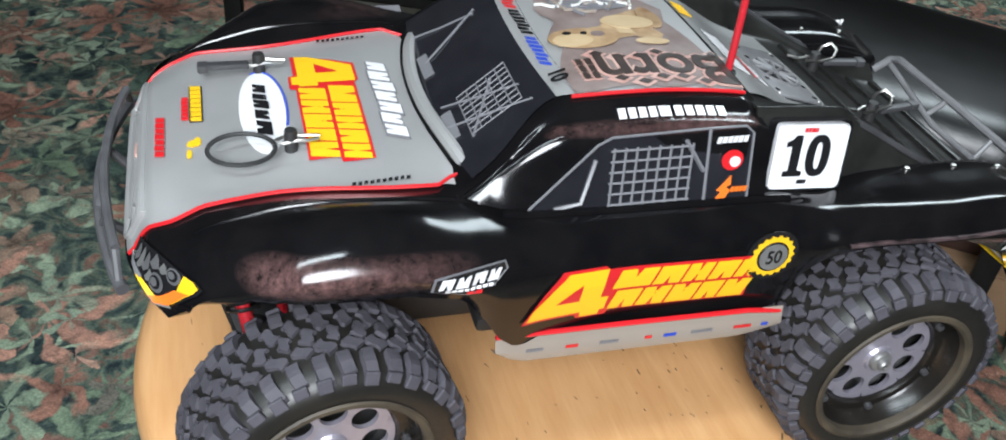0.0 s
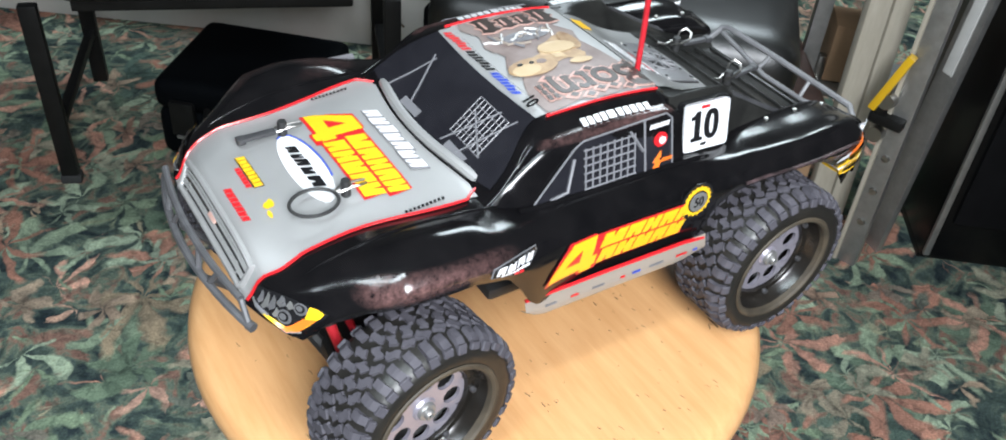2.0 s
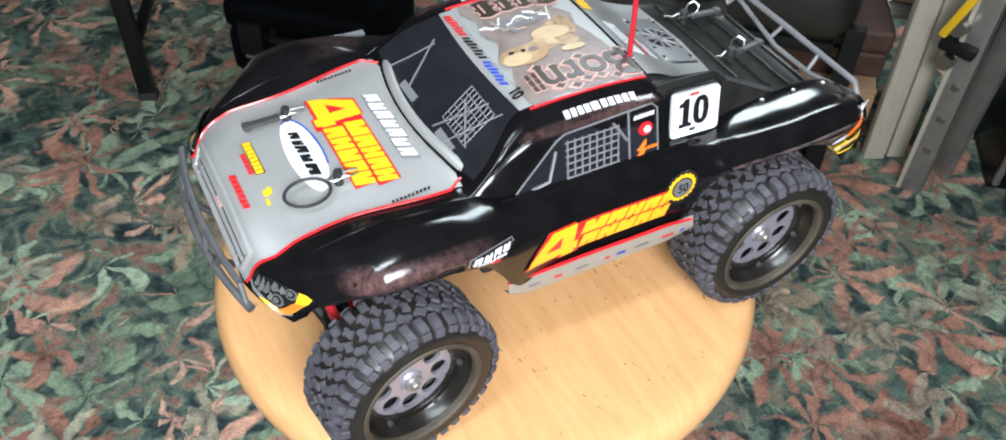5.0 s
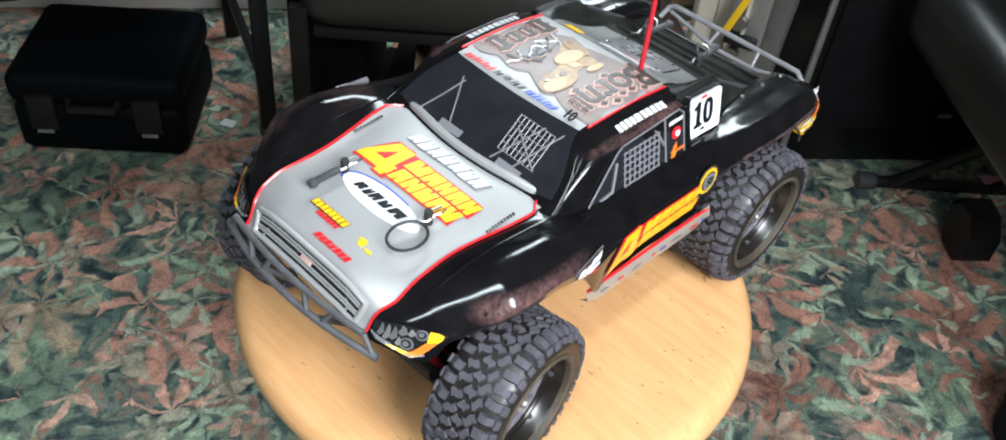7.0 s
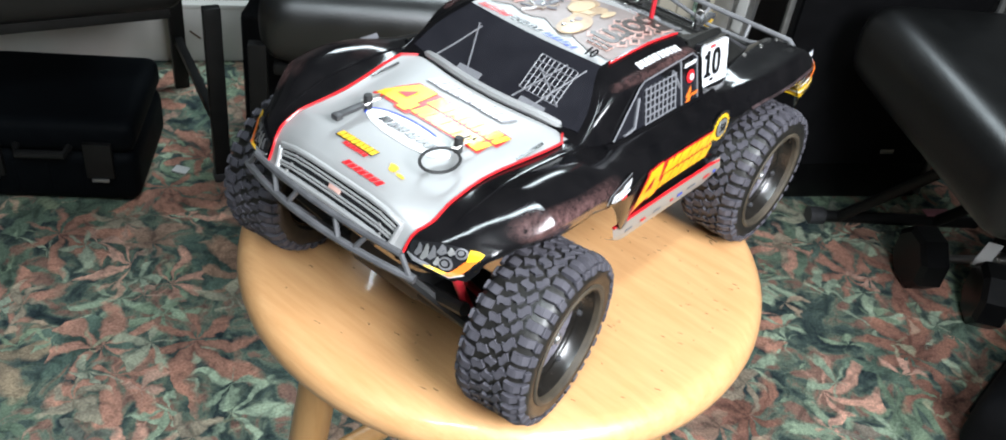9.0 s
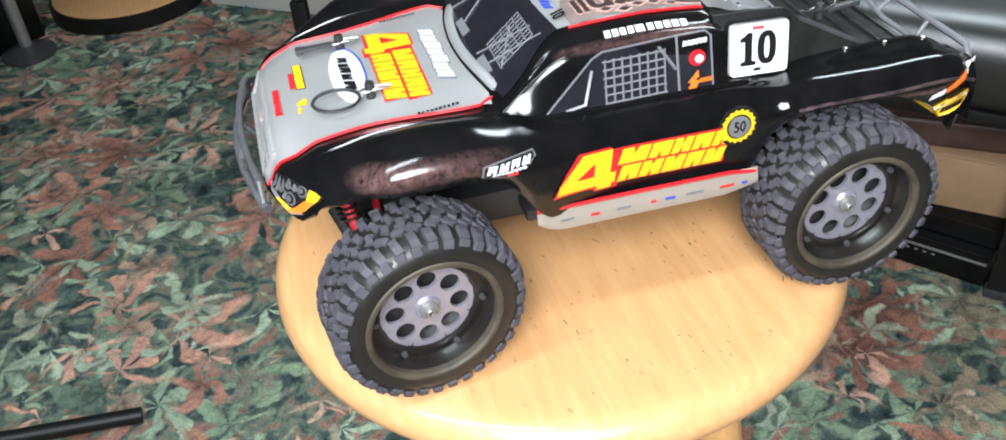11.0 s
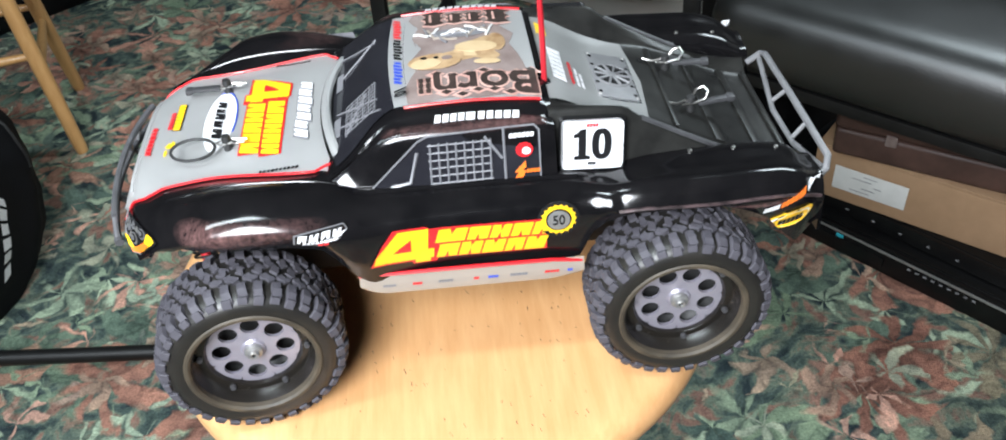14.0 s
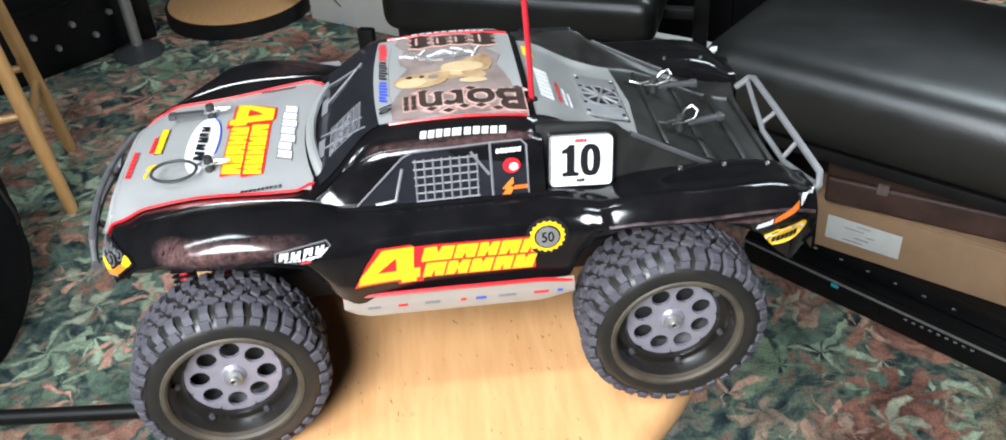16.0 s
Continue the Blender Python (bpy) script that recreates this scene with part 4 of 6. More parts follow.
# near and far flank logos, the hood logo
for s in (-1, 1):
    def flank_logo(u, v, t, s=s):
        x = -0.0455 + 0.0945 * u
        z = 0.0445 - 0.0035 * u + 0.0210 * v
        if s > 0:
            x = 0.049 - 0.0945 * u
        return Vector((x, s * (side_on(shell_profile, x, z) + 0.0007 + t), z))
    block_logo(flank_logo, body)
    # toothed anniversary badge, series shield, tail stickers
    for rr, mt, dz, teeth in ((0.0112, INKBLACK, 0.0004, 0), (0.0096, YELLOW, 0.0008, 18), (0.0068, INKBLACK, 0.0012, 0), (0.0060, GREYMETAL, 0.0016, 0)):
        ring = []
        for k in range(36):
            q = rr * (0.88 if teeth and k % 2 else 1.0)
            ring.append((0.0535 + q * math.cos(k * math.pi / 18), 0.0605 + q * math.sin(k * math.pi / 18)))
        bm = slab(ring, lambda a, b, t, dz=dz, s=s: Vector((a, s * (side_on(shell_profile, 0.0535, 0.0605) + dz + t + (0.060 - b) * 0.05), b)), 0.0003)
        tpart("badge", bm, mt, "round yellow toothed badge" if mt is INKBLACK else "", False, parent=body)
    number("50", 0.0085, (0.0535, s * (side_on(shell_profile, 0.0535, 0.0605) + 0.0021), 0.0605), (-s, 0, 0), (0, -0.05 * s, 1), body, bold=0.0001)
    bm = slab([(-0.0785, 0.0705), (-0.0775, 0.0765), (-0.0520, 0.0785), (-0.0505, 0.0745), (-0.0560, 0.0700), (-0.0650, 0.0675)], lambda a, b, t, s=s: Vector((a - 0.0045, s * (side_on(shell_profile, a - 0.0045, min(b, 0.0725)) + 0.0006 + t), b - 0.0015)), 0.0002)
    sh = tpart("series_shield", bm, GREY, "black shield sticker with white bars", False, parent=body)
    bm = slab([(-0.0776, 0.0708), (-0.0767, 0.0758), (-0.0524, 0.0778), (-0.0513, 0.0745), (-0.0562, 0.0706), (-0.0650, 0.0682)], lambda a, b, t, s=s: Vector((a - 0.0045, s * (side_on(shell_profile, a - 0.0045, min(b, 0.0725)) + 0.0009 + t), b - 0.0015)), 0.0002)
    tpart("shield_face", bm, INKBLACK, "", False, parent=sh)
    for x0, z0, h, ws, mt in ((-0.0762, 0.0720, 0.0044, (0.0058, 0.0060, 0.0058, 0.0052), WHITE), (-0.0738, 0.0706, 0.0008, (0.0022,) * 8, WHITE), (-0.0662, 0.0690, 0.0010, (0.0030, 0.0030), RED)):
        bm = words(bmesh.new(), (x0, 0, z0), (1, 0, 0), (0, 0, 1), h, ws, lean=0.3, gap=0.24, notch=h > 0.003, lift=lambda p, s=s: Vector((p.x - 0.0045, s * (side_on(shell_profile, p.x - 0.0045, min(p.z, 0.0725)) + 0.0014), p.z - 0.0015)))
        tpart("shield_print", bm, mt, "", False, parent=sh)
    for x0, z0, ws, mt in ((0.1625, 0.0525, (0.0022,) * 4, WHITE), (0.1715, 0.0555, (0.0026,) * 6, ORANGE), (0.1875, 0.0605, (0.0022,) * 4, WHITE)):
        bm = words(bmesh.new(), (x0, 0, z0), (1, 0, 0.35), (0, 0, 1), 0.0032, ws, lean=0.2, gap=0.16, lift=lambda p, s=s: Vector((p.x, s * (side_on(shell_profile, p.x, p.z) + 0.0010), p.z)))
        tpart("tail_sticker", bm, mt, "", False, parent=body)
    for q, mt, dz in ((1.0, YELLOW, 0.0004), (0.84, WHITE, 0.0007), (0.74, YELLOW, 0.0010)):
        ring = [(0.1795 + q * (0.0130 * math.cos(k * math.pi / 12)), 0.0455 + q * (0.0055 * math.sin(k * math.pi / 12) + 0.0030 * math.cos(k * math.pi / 12))) for k in range(24)]
        bm = slab(ring, lambda a, b, t, dz=dz, s=s: Vector((a, s * (side_on(shell_profile, a, b) + 0.0006 + dz + t), b)), 0.0002)
        tpart("tail_sticker", bm, mt, "yellow oval sticker" if q == 1 else "", False, parent=body)
    bm = words(bmesh.new(), (0.1715, 0, 0.0425), (1, 0, 0.25), (0, 0, 1), 0.0036, (0.0024,) * 6, lean=0.1, lift=lambda p, s=s: Vector((p.x, s * (side_on(shell_profile, p.x, p.z) + 0.0022), p.z)))
    tpart("tail_sticker", bm, INKBLACK, "", False, parent=body)
    # beige sill with its red line and tiny sponsor bars
    bm = bmesh.new()
    rows = []
    for x in np.linspace(-0.055, 0.067, 20):
        dz = 0.0025 * (x + 0.052) / 0.12
        end = 0.004 * max(0, (x - 0.05) / 0.017) + 0.006 * max(0, (-0.046 - x) / 0.009)
        rows.append([bm.verts.new((x, s * y, z)) for y, z in ((0.0955, 0.0350 - dz), (0.0975, 0.0265 - dz + end * 0.3), (0.0965, 0.0215 - dz + end), (0.0910, 0.0185 - dz + end))])
    for ra, rb in zip(rows, rows[1:]):
        for k in range(3):
            bm.faces.new((ra[k], rb[k], rb[k + 1], ra[k + 1]))
    sill = tpart("sill", bm, BEIGE, "clear beige sill strip", parent=body)
    tpart("red_edging", tube([(-0.055, s * 0.0962, 0.0352), (0.0, s * 0.0962, 0.0342), (0.050, s * 0.0964, 0.0330), (0.066, s * 0.0955, 0.0300)], 0.0011, 6), RED, "red pinstripe", parent=sill)
    for x0, mt, ws in ((-0.043, GREY, (0.0014,) * 5), (-0.027, RED, (0.0060,)), (-0.013, GREY, (0.0016,) * 5), (0.006, RED, (0.0035,)), (0.014, BLUE, (0.0014,) * 4), (0.026, GREY, (0.0016,) * 6), (0.045, RED, (0.0016,) * 5), (0.0575, BLUE, (0.0034,))):
        bm = words(bmesh.new(), (x0, s * 0.0979, 0.0272 - 0.02 * (x0 + 0.052)), (1, 0, -0.02), (0, 0, 1), 0.0014, ws, lift=lambda p, s=s: Vector((p.x, s * 0.0976, p.z)))
        tpart("sill_print", bm, mt, "", False, parent=sill)

block_logo(lambda u, v, t: on_hood(Vector((-0.1145 + 0.0235 * v, 0.0395 - 0.081 * u, 0))) + Vector((0, 0, t)), hood)
for x0, y0, h, ws, mt, lean in ((-0.0845, 0.028, 0.0078, (0.0085,) * 7, WHITE, 0.5), (-0.1745, 0.004, 0.0046, (0.0040,) * 7, RED, 0.4), (-0.1580, 0.023, 0.0046, (0.0035,) * 8, YELLOW, 0.2),
                                (-0.1620, 0.015, 0.0030, (0.0030,) * 6, RED, 0.2), (-0.1328, 0.018, 0.0054, (0.0078, 0.0048, 0.0078, 0.0080, 0.0120), INKBLACK, 0.45)):
    if mt in (WHITE, YELLOW):
        bm = words(bmesh.new(), (x0 - 0.0005, y0 + 0.0006, 0), (0, -1, 0), (1, 0, 0), h + 0.0010, ws, lean=lean, gap=0.05, ragged=0.2 if h > 0.005 else 0, lift=lambda p: on_hood(p) + Vector((0, 0, 0.0001)))
        tpart("hood_print_edge", bm, GREY if mt is WHITE else INKBLACK, "", False, parent=hood)
    bm = words(bmesh.new(), (x0, y0, 0), (0, -1, 0), (1, 0, 0), h, ws, lean=lean, gap=0.26, notch=True, ragged=0.2 if h > 0.005 else 0, lift=lambda p: on_hood(p) + Vector((0, 0, 0.0005)))
    tpart("hood_print", bm, mt, "", False, parent=hood)
ring = [(-0.1300 + 0.0090 * math.sin(k * math.pi / 12), -0.0020 + 0.031 * math.cos(k * math.pi / 12)) for k in range(24)]
sticker(ring, lambda p: on_hood(p) - Vector((0, 0, 0.0002)), hood, "hood_sticker", WHITE, "top", "white oval sticker")
tpart("hood_sticker_arc", tube([on_hood(Vector((-0.1300 + 0.0096 * math.sin(a), -0.0020 + 0.031 * math.cos(a), 0))) for a in np.linspace(-0.3, 2.0, 14)], 0.0006, 5), BLUE, "blue arc", parent=hood)
for cx, cy, rx, ry in ((-0.1575, -0.0195, 0.0022, 0.0024), (-0.1555, -0.0188, 0.0014, 0.0030), (-0.1590, -0.0262, 0.0011, 0.0028)):
    ring = [(cx + rx * (1 + 0.25 * math.sin(3 * k)) * math.sin(k * math.pi / 10), cy + ry * math.cos(k * math.pi / 10)) for k in range(20)]
    sticker(ring, on_hood, hood, "hood_sticker", YELLOW, "top", "small gold mark")
for s in (-1, 1):
    bm = words(bmesh.new(), (-0.1025, s * 0.0560 - 0.0014, 0), (1, 0, 0), (0, 1, 0), 0.0019, (0.0022,) * 10, lean=0.2, gap=0.40, notch=True, lift=lambda p: on_hood(p) + Vector((0, 0, 0.0003)))
    tpart("hood_print", bm, INKBLACK, "", False, parent=hood)

# front: grille, lamps, bumper
nose = lambda x, y, up: Vector((x + nose_sweep(x, y), y, height_on(shell_profile, x, y) + up))
corners = [(-0.1908, -0.0435), (-0.1812, -0.0460), (-0.1812, 0.0460), (-0.1908, 0.0435)]
rim_pts = [nose(x, y, 0.0012) for (xa, ya), (xb, yb) in zip(corners, corners[1:] + corners[:1]) for x, y in [(xa + (xb - xa) * q / 8, ya + (yb - ya) * q / 8) for q in range(8)]]
face = tpart("grille_surround", tube(rim_pts, 0.0017, 8, closed=True), SILVER, "silver grille surround")
tpart("grille_recess", patch(shell_profile, -0.1907, -0.1815, lambda x: -0.0430 - 0.25 * (x + 0.1898), lambda x: 0.0430 + 0.25 * (x + 0.1898), 8, 24, 0.0012, sweep=nose_sweep), INKBLACK, "black grille opening", parent=face)
for k in range(2):
    x = -0.1880 + 0.0032 * k
    for up in (0.0, 0.0011):
        tpart("grille_bar", tube([nose(x + up, y, 0.0020) for y in np.linspace(-0.0435, 0.0435, 9)], 0.00062, 6), SILVER, "silver double bar", parent=face)
for s in (-1, 1):
    for k in range(3):
        tpart("grille_screw", lathe([(0, 0.0008), (0.0008, 0.0006), (0.0009, 0)], 8), GREYMETAL, "", parent=face).matrix_local = Matrix.Translation(nose(-0.1895 + 0.0030 * k, s * (0.036 - 0.002 * k), 0.0018))
tpart("grille_emblem", box((0.0030, 0.0085, 0.0014), nose(-0.1858, 0, 0.0024), 0.0005, turn=Matrix.Rotation(-0.9, 3, "Y")), PINK, "small pale red emblem", parent=face)
for s in (-1, 1):
    corner = [(0.0545, 0.0660), (0.0700, 0.0690), (0.0835, 0.0715), (0.0868, 0.0698), (0.0866, 0.0665), (0.0815, 0.0568), (0.0775, 0.0533), (0.0590, 0.0560), (0.0550, 0.0590)]

    def lamp_at(points, lift, s=s):
        return drape([(s * u, v) for u, v in points], lambda u, v, t: nose(-0.1925 + 0.80 * (v - 0.0535), u, 0.0010 + t) - Vector((t + 0.0006, 0, 0)), lift, 12, 6)

    def inner(points, share, du=0.0, dv=0.0):
        cu, cv = 0.0740, 0.0620
        return [(cu + (u - cu) * share + du, cv + (v - cv) * share + dv) for u, v in points]
    lampob = tpart("headlight", lamp_at(corner, 0.0004), INKBLACK, "painted headlight with yellow and orange edge", False)
    tpart("lamp_edge", lamp_at(inner([(0.0805, 0.0710), (0.0838, 0.0714), (0.0868, 0.0698), (0.0866, 0.0665), (0.0815, 0.0568), (0.0775, 0.0533), (0.0645, 0.0548), (0.0655, 0.0562), (0.0765, 0.0562), (0.0812, 0.0630)], 0.93), 0.0008), YELLOW, "", False, parent=lampob)
    tpart("lamp_edge", lamp_at(inner([(0.0808, 0.0640), (0.0860, 0.0650), (0.0818, 0.0568), (0.0780, 0.0535), (0.0745, 0.0545), (0.0770, 0.0580)], 0.93), 0.0012), ORANGE, "", False, parent=lampob)
    tpart("lamp_edge", lamp_at(inner([(0.0555, 0.0600), (0.0590, 0.0565), (0.0670, 0.0556), (0.0670, 0.0572), (0.0600, 0.0585)], 0.95), 0.0009), GREY, "", False, parent=lampob)
    for yy, zz, rr in ((0.0778, 0.0672, 0.0027), (0.0733, 0.0606, 0.0031)):
        for q, mt, up in ((1.0, CHROME, 0.0010), (0.70, INKBLACK, 0.0013), (0.46, CHROME, 0.0016)):
            tpart("lamp_lens", lamp_at([(yy + q * rr * math.cos(k * math.pi / 8), zz + q * rr * math.sin(k * math.pi / 8)) for k in range(16)], up), mt, "", False, parent=lampob)
    # bright chips of the reflector bowls
    for yy, zz, hh, ww, mt in ((0.0585, 0.0606, 0.0056, 0.0034, CHROME), (0.0618, 0.0592, 0.0076, 0.0036, GREYMETAL), (0.0650, 0.0604, 0.0062, 0.0036, CHROME), (0.0684, 0.0586, 0.0040, 0.0030, GREYMETAL), (0.0680, 0.0640, 0.0044, 0.0044, CHROME), (0.0722, 0.0652, 0.0030, 0.0034, GREYMETAL)):
        tpart("lamp_reflector", lamp_at([(yy, zz), (yy + 0.5 * ww, zz - 0.0008), (yy + ww, zz + hh * 0.25), (yy + ww * 0.65, zz + hh * 0.8), (yy + 0.2 * ww, zz + hh), (yy + 0.15 * ww, zz + hh * 0.5)], 0.0010), mt, "", False, parent=lampob)
    tpart("lamp_edge", tube([nose(-0.1925 + 0.80 * (v - 0.0535), s * u, 0.0016) - Vector((0.0010, 0, 0)) for u, v in ((0.0548, 0.0600), (0.0590, 0.0568), (0.0650, 0.0555), (0.0775, 0.0535), (0.0818, 0.0566))], 0.0005, 5), GREYMETAL, "", parent=lampob)
arc = lambda x0, z, bow, wide: [(x0 + bow * (y / 0.066) ** 2, y, z - 0.003 * (y / 0.066) ** 2) for y in np.linspace(-wide, wide, 17)]
bumper = tpart("front_bumper", tube(arc(-0.1945, 0.0535, 0.0105, 0.0635), 0.0021, 8), BUMPER_GREY, "dark grey tubular front bumper")
tpart("upper_bar", tube(arc(-0.1908, 0.0640, 0.0078, 0.056), 0.0019, 8), BUMPER_GREY, "", parent=bumper)
for s in (-1, 1):
    # short braces between the two bars, the turned-in ends, and the stays back to the chassis
    for ya, yb in ((0.056, 0.063), (0.036, 0.030), (0.014, 0.020)):
        upper = Vector((-0.1908 + 0.0078 * (ya / 0.066) ** 2, s * ya, 0.0640 - 0.003 * (ya / 0.066) ** 2))
        lower = Vector((-0.1945 + 0.0105 * (yb / 0.066) ** 2, s * yb, 0.0535 - 0.003 * (yb / 0.066) ** 2))
        tpart("bumper_strut", tube([upper, lower], 0.0015, 7), BUMPER_GREY, "", parent=bumper)
    tpart("bumper_cap", tube([(-0.1850, s * 0.0620, 0.0508), (-0.1838, s * 0.0652, 0.0505)], 0.0025, 10), BUMPER_GREY, "", parent=bumper)
    tpart("bumper_strut", tube([(-0.1925, s * 0.024, 0.0520), (-0.160, s * 0.018, 0.016)], 0.0020, 8), BUMPER_GREY, "", parent=bumper)

# hood posts with their clips: near one with a rubber loop, far one with a strap
for x, y, strap in ((-0.1215, -0.0315, True), (-0.1290, 0.030, False)):
    z = height_on(shell_profile, x, y)
    post = tpart("hood_post", lathe([(0, 0.0095), (0.0022, 0.0095), (0.0025, 0.0085), (0.0025, 0.0), (0, 0)], 16), CHASSIS, "black body post")
    post.matrix_local = UP @ Matrix.Translation((x, y, z))
    clip = [(0.011, 0.002, 0.005), (0.004, 0.0022, 0.0055), (-0.003, 0.0022, 0.005), (-0.006, 0.0, 0.0052), (-0.003, -0.0022, 0.005), (0.003, -0.0016, 0.0058), (0.006, -0.0034, 0.0065), (0.010, -0.0026, 0.0065)]
    tpart("body_clip", tube(clip, 0.00065, 6), STEEL, "bright wire clip", parent=post)
    if strap:
        loop = [(-0.006 - 0.012 * (1 - math.cos(a)), -0.004 + 0.0088 * math.sin(a), 0.0050 + 0.001 * math.sin(a)) for a in np.linspace(0, 2 * math.pi, 28)[:-1]]
        tpart("lanyard_loop", tube(loop, 0.0009, 7, closed=True), CHASSIS, "black rubber lanyard loop", parent=post)
    else:
        tpart("strap", box((0.019, 0.0042, 0.0024), (-0.0135, -0.0005, 0.0048), 0.0008), PLASTIC, "black rubber strap", parent=post)
        tpart("strap_end", box((0.0045, 0.0055, 0.0034), (-0.0225, -0.0005, 0.0044), 0.001), PLASTIC, "", parent=post)

# aerial
ant = tpart("aerial", tube([(0.056, -0.029, 0.100), (0.0555, -0.0292, 0.130), (0.0540, -0.0295, 0.1680)], 0.0016, 10), RED_PLASTIC, "red plastic aerial tube")
tpart("aerial_cap", lathe([(0, 0.004), (0.0018, 0.003), (0.0020, 0.0), (0, 0)], 12), INKBLACK, "", parent=ant).matrix_local = Matrix.Translation((0.0540, -0.0295, 0.1680))
tpart("aerial_socket", lathe([(0, 0.0015), (0.0032, 0.0012), (0.0036, 0.0), (0, 0)], 14), INKBLACK, "", parent=ant).matrix_local = Matrix.Translation((0.056, -0.029, 0.1032))

# fastback lettering and its round vent
for x0, y0, h, ws, mt in ((0.0690, -0.0260, 0.0072, (0.0050,) * 7, WHITE), (0.0738, -0.0240, 0.0016, (0.0030, 0.0052, 0.0024, 0.0044, 0.0036, 0.0050), RED), (0.0768, -0.0250, 0.0015, (0.0044, 0.0026, 0.0056, 0.0030, 0.0048), WHITE), (0.0794, -0.0250, 0.0015, (0.0026, 0.0050, 0.0034, 0.0058), WHITE), (0.0640, 0.0240, 0.0060, (0.0045, 0.0045, 0.0045), YELLOW)):
    bm = words(bmesh.new(), (x0, y0, 0), (0, 1, 0), (-1, 0, 0), h, ws, lean=0.3, gap=0.26, notch=h > 0.005, lift=lambda p: on_deck(p) + Vector((0, 0, 0.0004)))
    tpart("fastback_print", bm, mt, "", False, parent=rear)
slope = math.atan2(DECK_Z(0.116) - DECK_Z(0.091), 0.025)
vent_pose = Matrix.Translation((0.0990, 0.0005, height_on(rear_profile, 0.0990, 0) + 0.0016)) @ Matrix.Rotation(-slope, 4, "Y")
vent = tpart("vent_plate", box((0.0255, 0.049, 0.0016), bevel=0.0007), BAR_GREY, "grey vent plate", parent=rear)
vent.matrix_local = vent_pose
tpart("vent_seam", box((0.0275, 0.0510, 0.0010), bevel=0.0004), INKBLACK, "", parent=vent).matrix_local = Matrix.Translation((0, 0, -0.0006))
for sx, sy in ((-1, -1), (1, -1), (-1, 1), (1, 1)):
    tpart("vent_screw", lathe([(0, 0.0013), (0.0010, 0.0011), (0.0012, 0.0006)], 10), STEEL, "", parent=vent).matrix_local = Matrix.Translation((sx * 0.0112, sy * 0.0228, 0))
tpart("vent_recess", lathe([(0, 0.0010), (0.0118, 0.0010)], 32), INKBLACK, "", parent=vent)
bm = lathe([(0.0112, 0.0008), (0.0112, 0.0016), (0.0124, 0.0016), (0.0124, 0.0008)], 32)
for k in range(10):
    a = k * math.pi / 5
    tube([(0.0022 * math.cos(a), 0.0022 * math.sin(a), 0.0013), (0.0115 * math.cos(a), 0.0115 * math.sin(a), 0.0013)], 0.0008, 5, bm)
lathe([(0, 0.0020), (0.0024, 0.0018), (0.0026, 0.0008)], 16, bm=bm)
tpart("vent_spokes", bm, BAR_GREY, "", parent=vent)
bm = bmesh.new()
for sx in (-1, 1):
    for k in range(5):
        lathe([(0, 0.0010), (0.0013, 0.0010)], 10, bm=bm)
        bmesh.ops.translate(bm, vec=(sx * 0.0105, -0.0200 + 0.0100 * k, 0), verts=bm.verts[-11:])
tpart("vent_holes", bm, INKBLACK, "", parent=vent)

# bed: posts, clips, ribs and the rear bar
for x, y, turn_deg in ((0.1420, -0.0195, 8), (0.1370, 0.0250, -6)):
    z = height_on(rear_profile, x, y)
    post = tpart("bed_post", lathe([(0, 0.0095), (0.0023, 0.0095), (0.0027, 0.0080), (0.0027, 0.0), (0, 0)], 16), CHASSIS, "black body post")
    post.matrix_local = UP @ Matrix.Translation((x, y, z)) @ Matrix.Rotation(radians(turn_deg), 4, "Z")
    clip = [(-0.014, 0.002, 0.0070), (-0.008, 0.0005, 0.0058), (-0.003, 0.0022, 0.0060), (0.001, 0.0022, 0.0066), (0.005, 0.0050, 0.0105), (0.009, 0.0040, 0.0125), (0.0105, 0.0000, 0.0110), (0.008, -0.0026, 0.0080), (0.002, -0.0022, 0.0060), (-0.006, -0.0020, 0.0060)]
    tpart("body_clip", tube(clip, 0.0008, 6), STEEL, "bright wire clip", parent=post)
    tpart("strap", box((0.020, 0.0040, 0.0026), (0.014, -0.001, 0.0050), 0.0008), PLASTIC, "black rubber strap", parent=post)
    tpart("strap_end", box((0.0045, 0.0055, 0.0036), (0.0240, -0.001, 0.0050), 0.001), PLASTIC, "", parent=post)
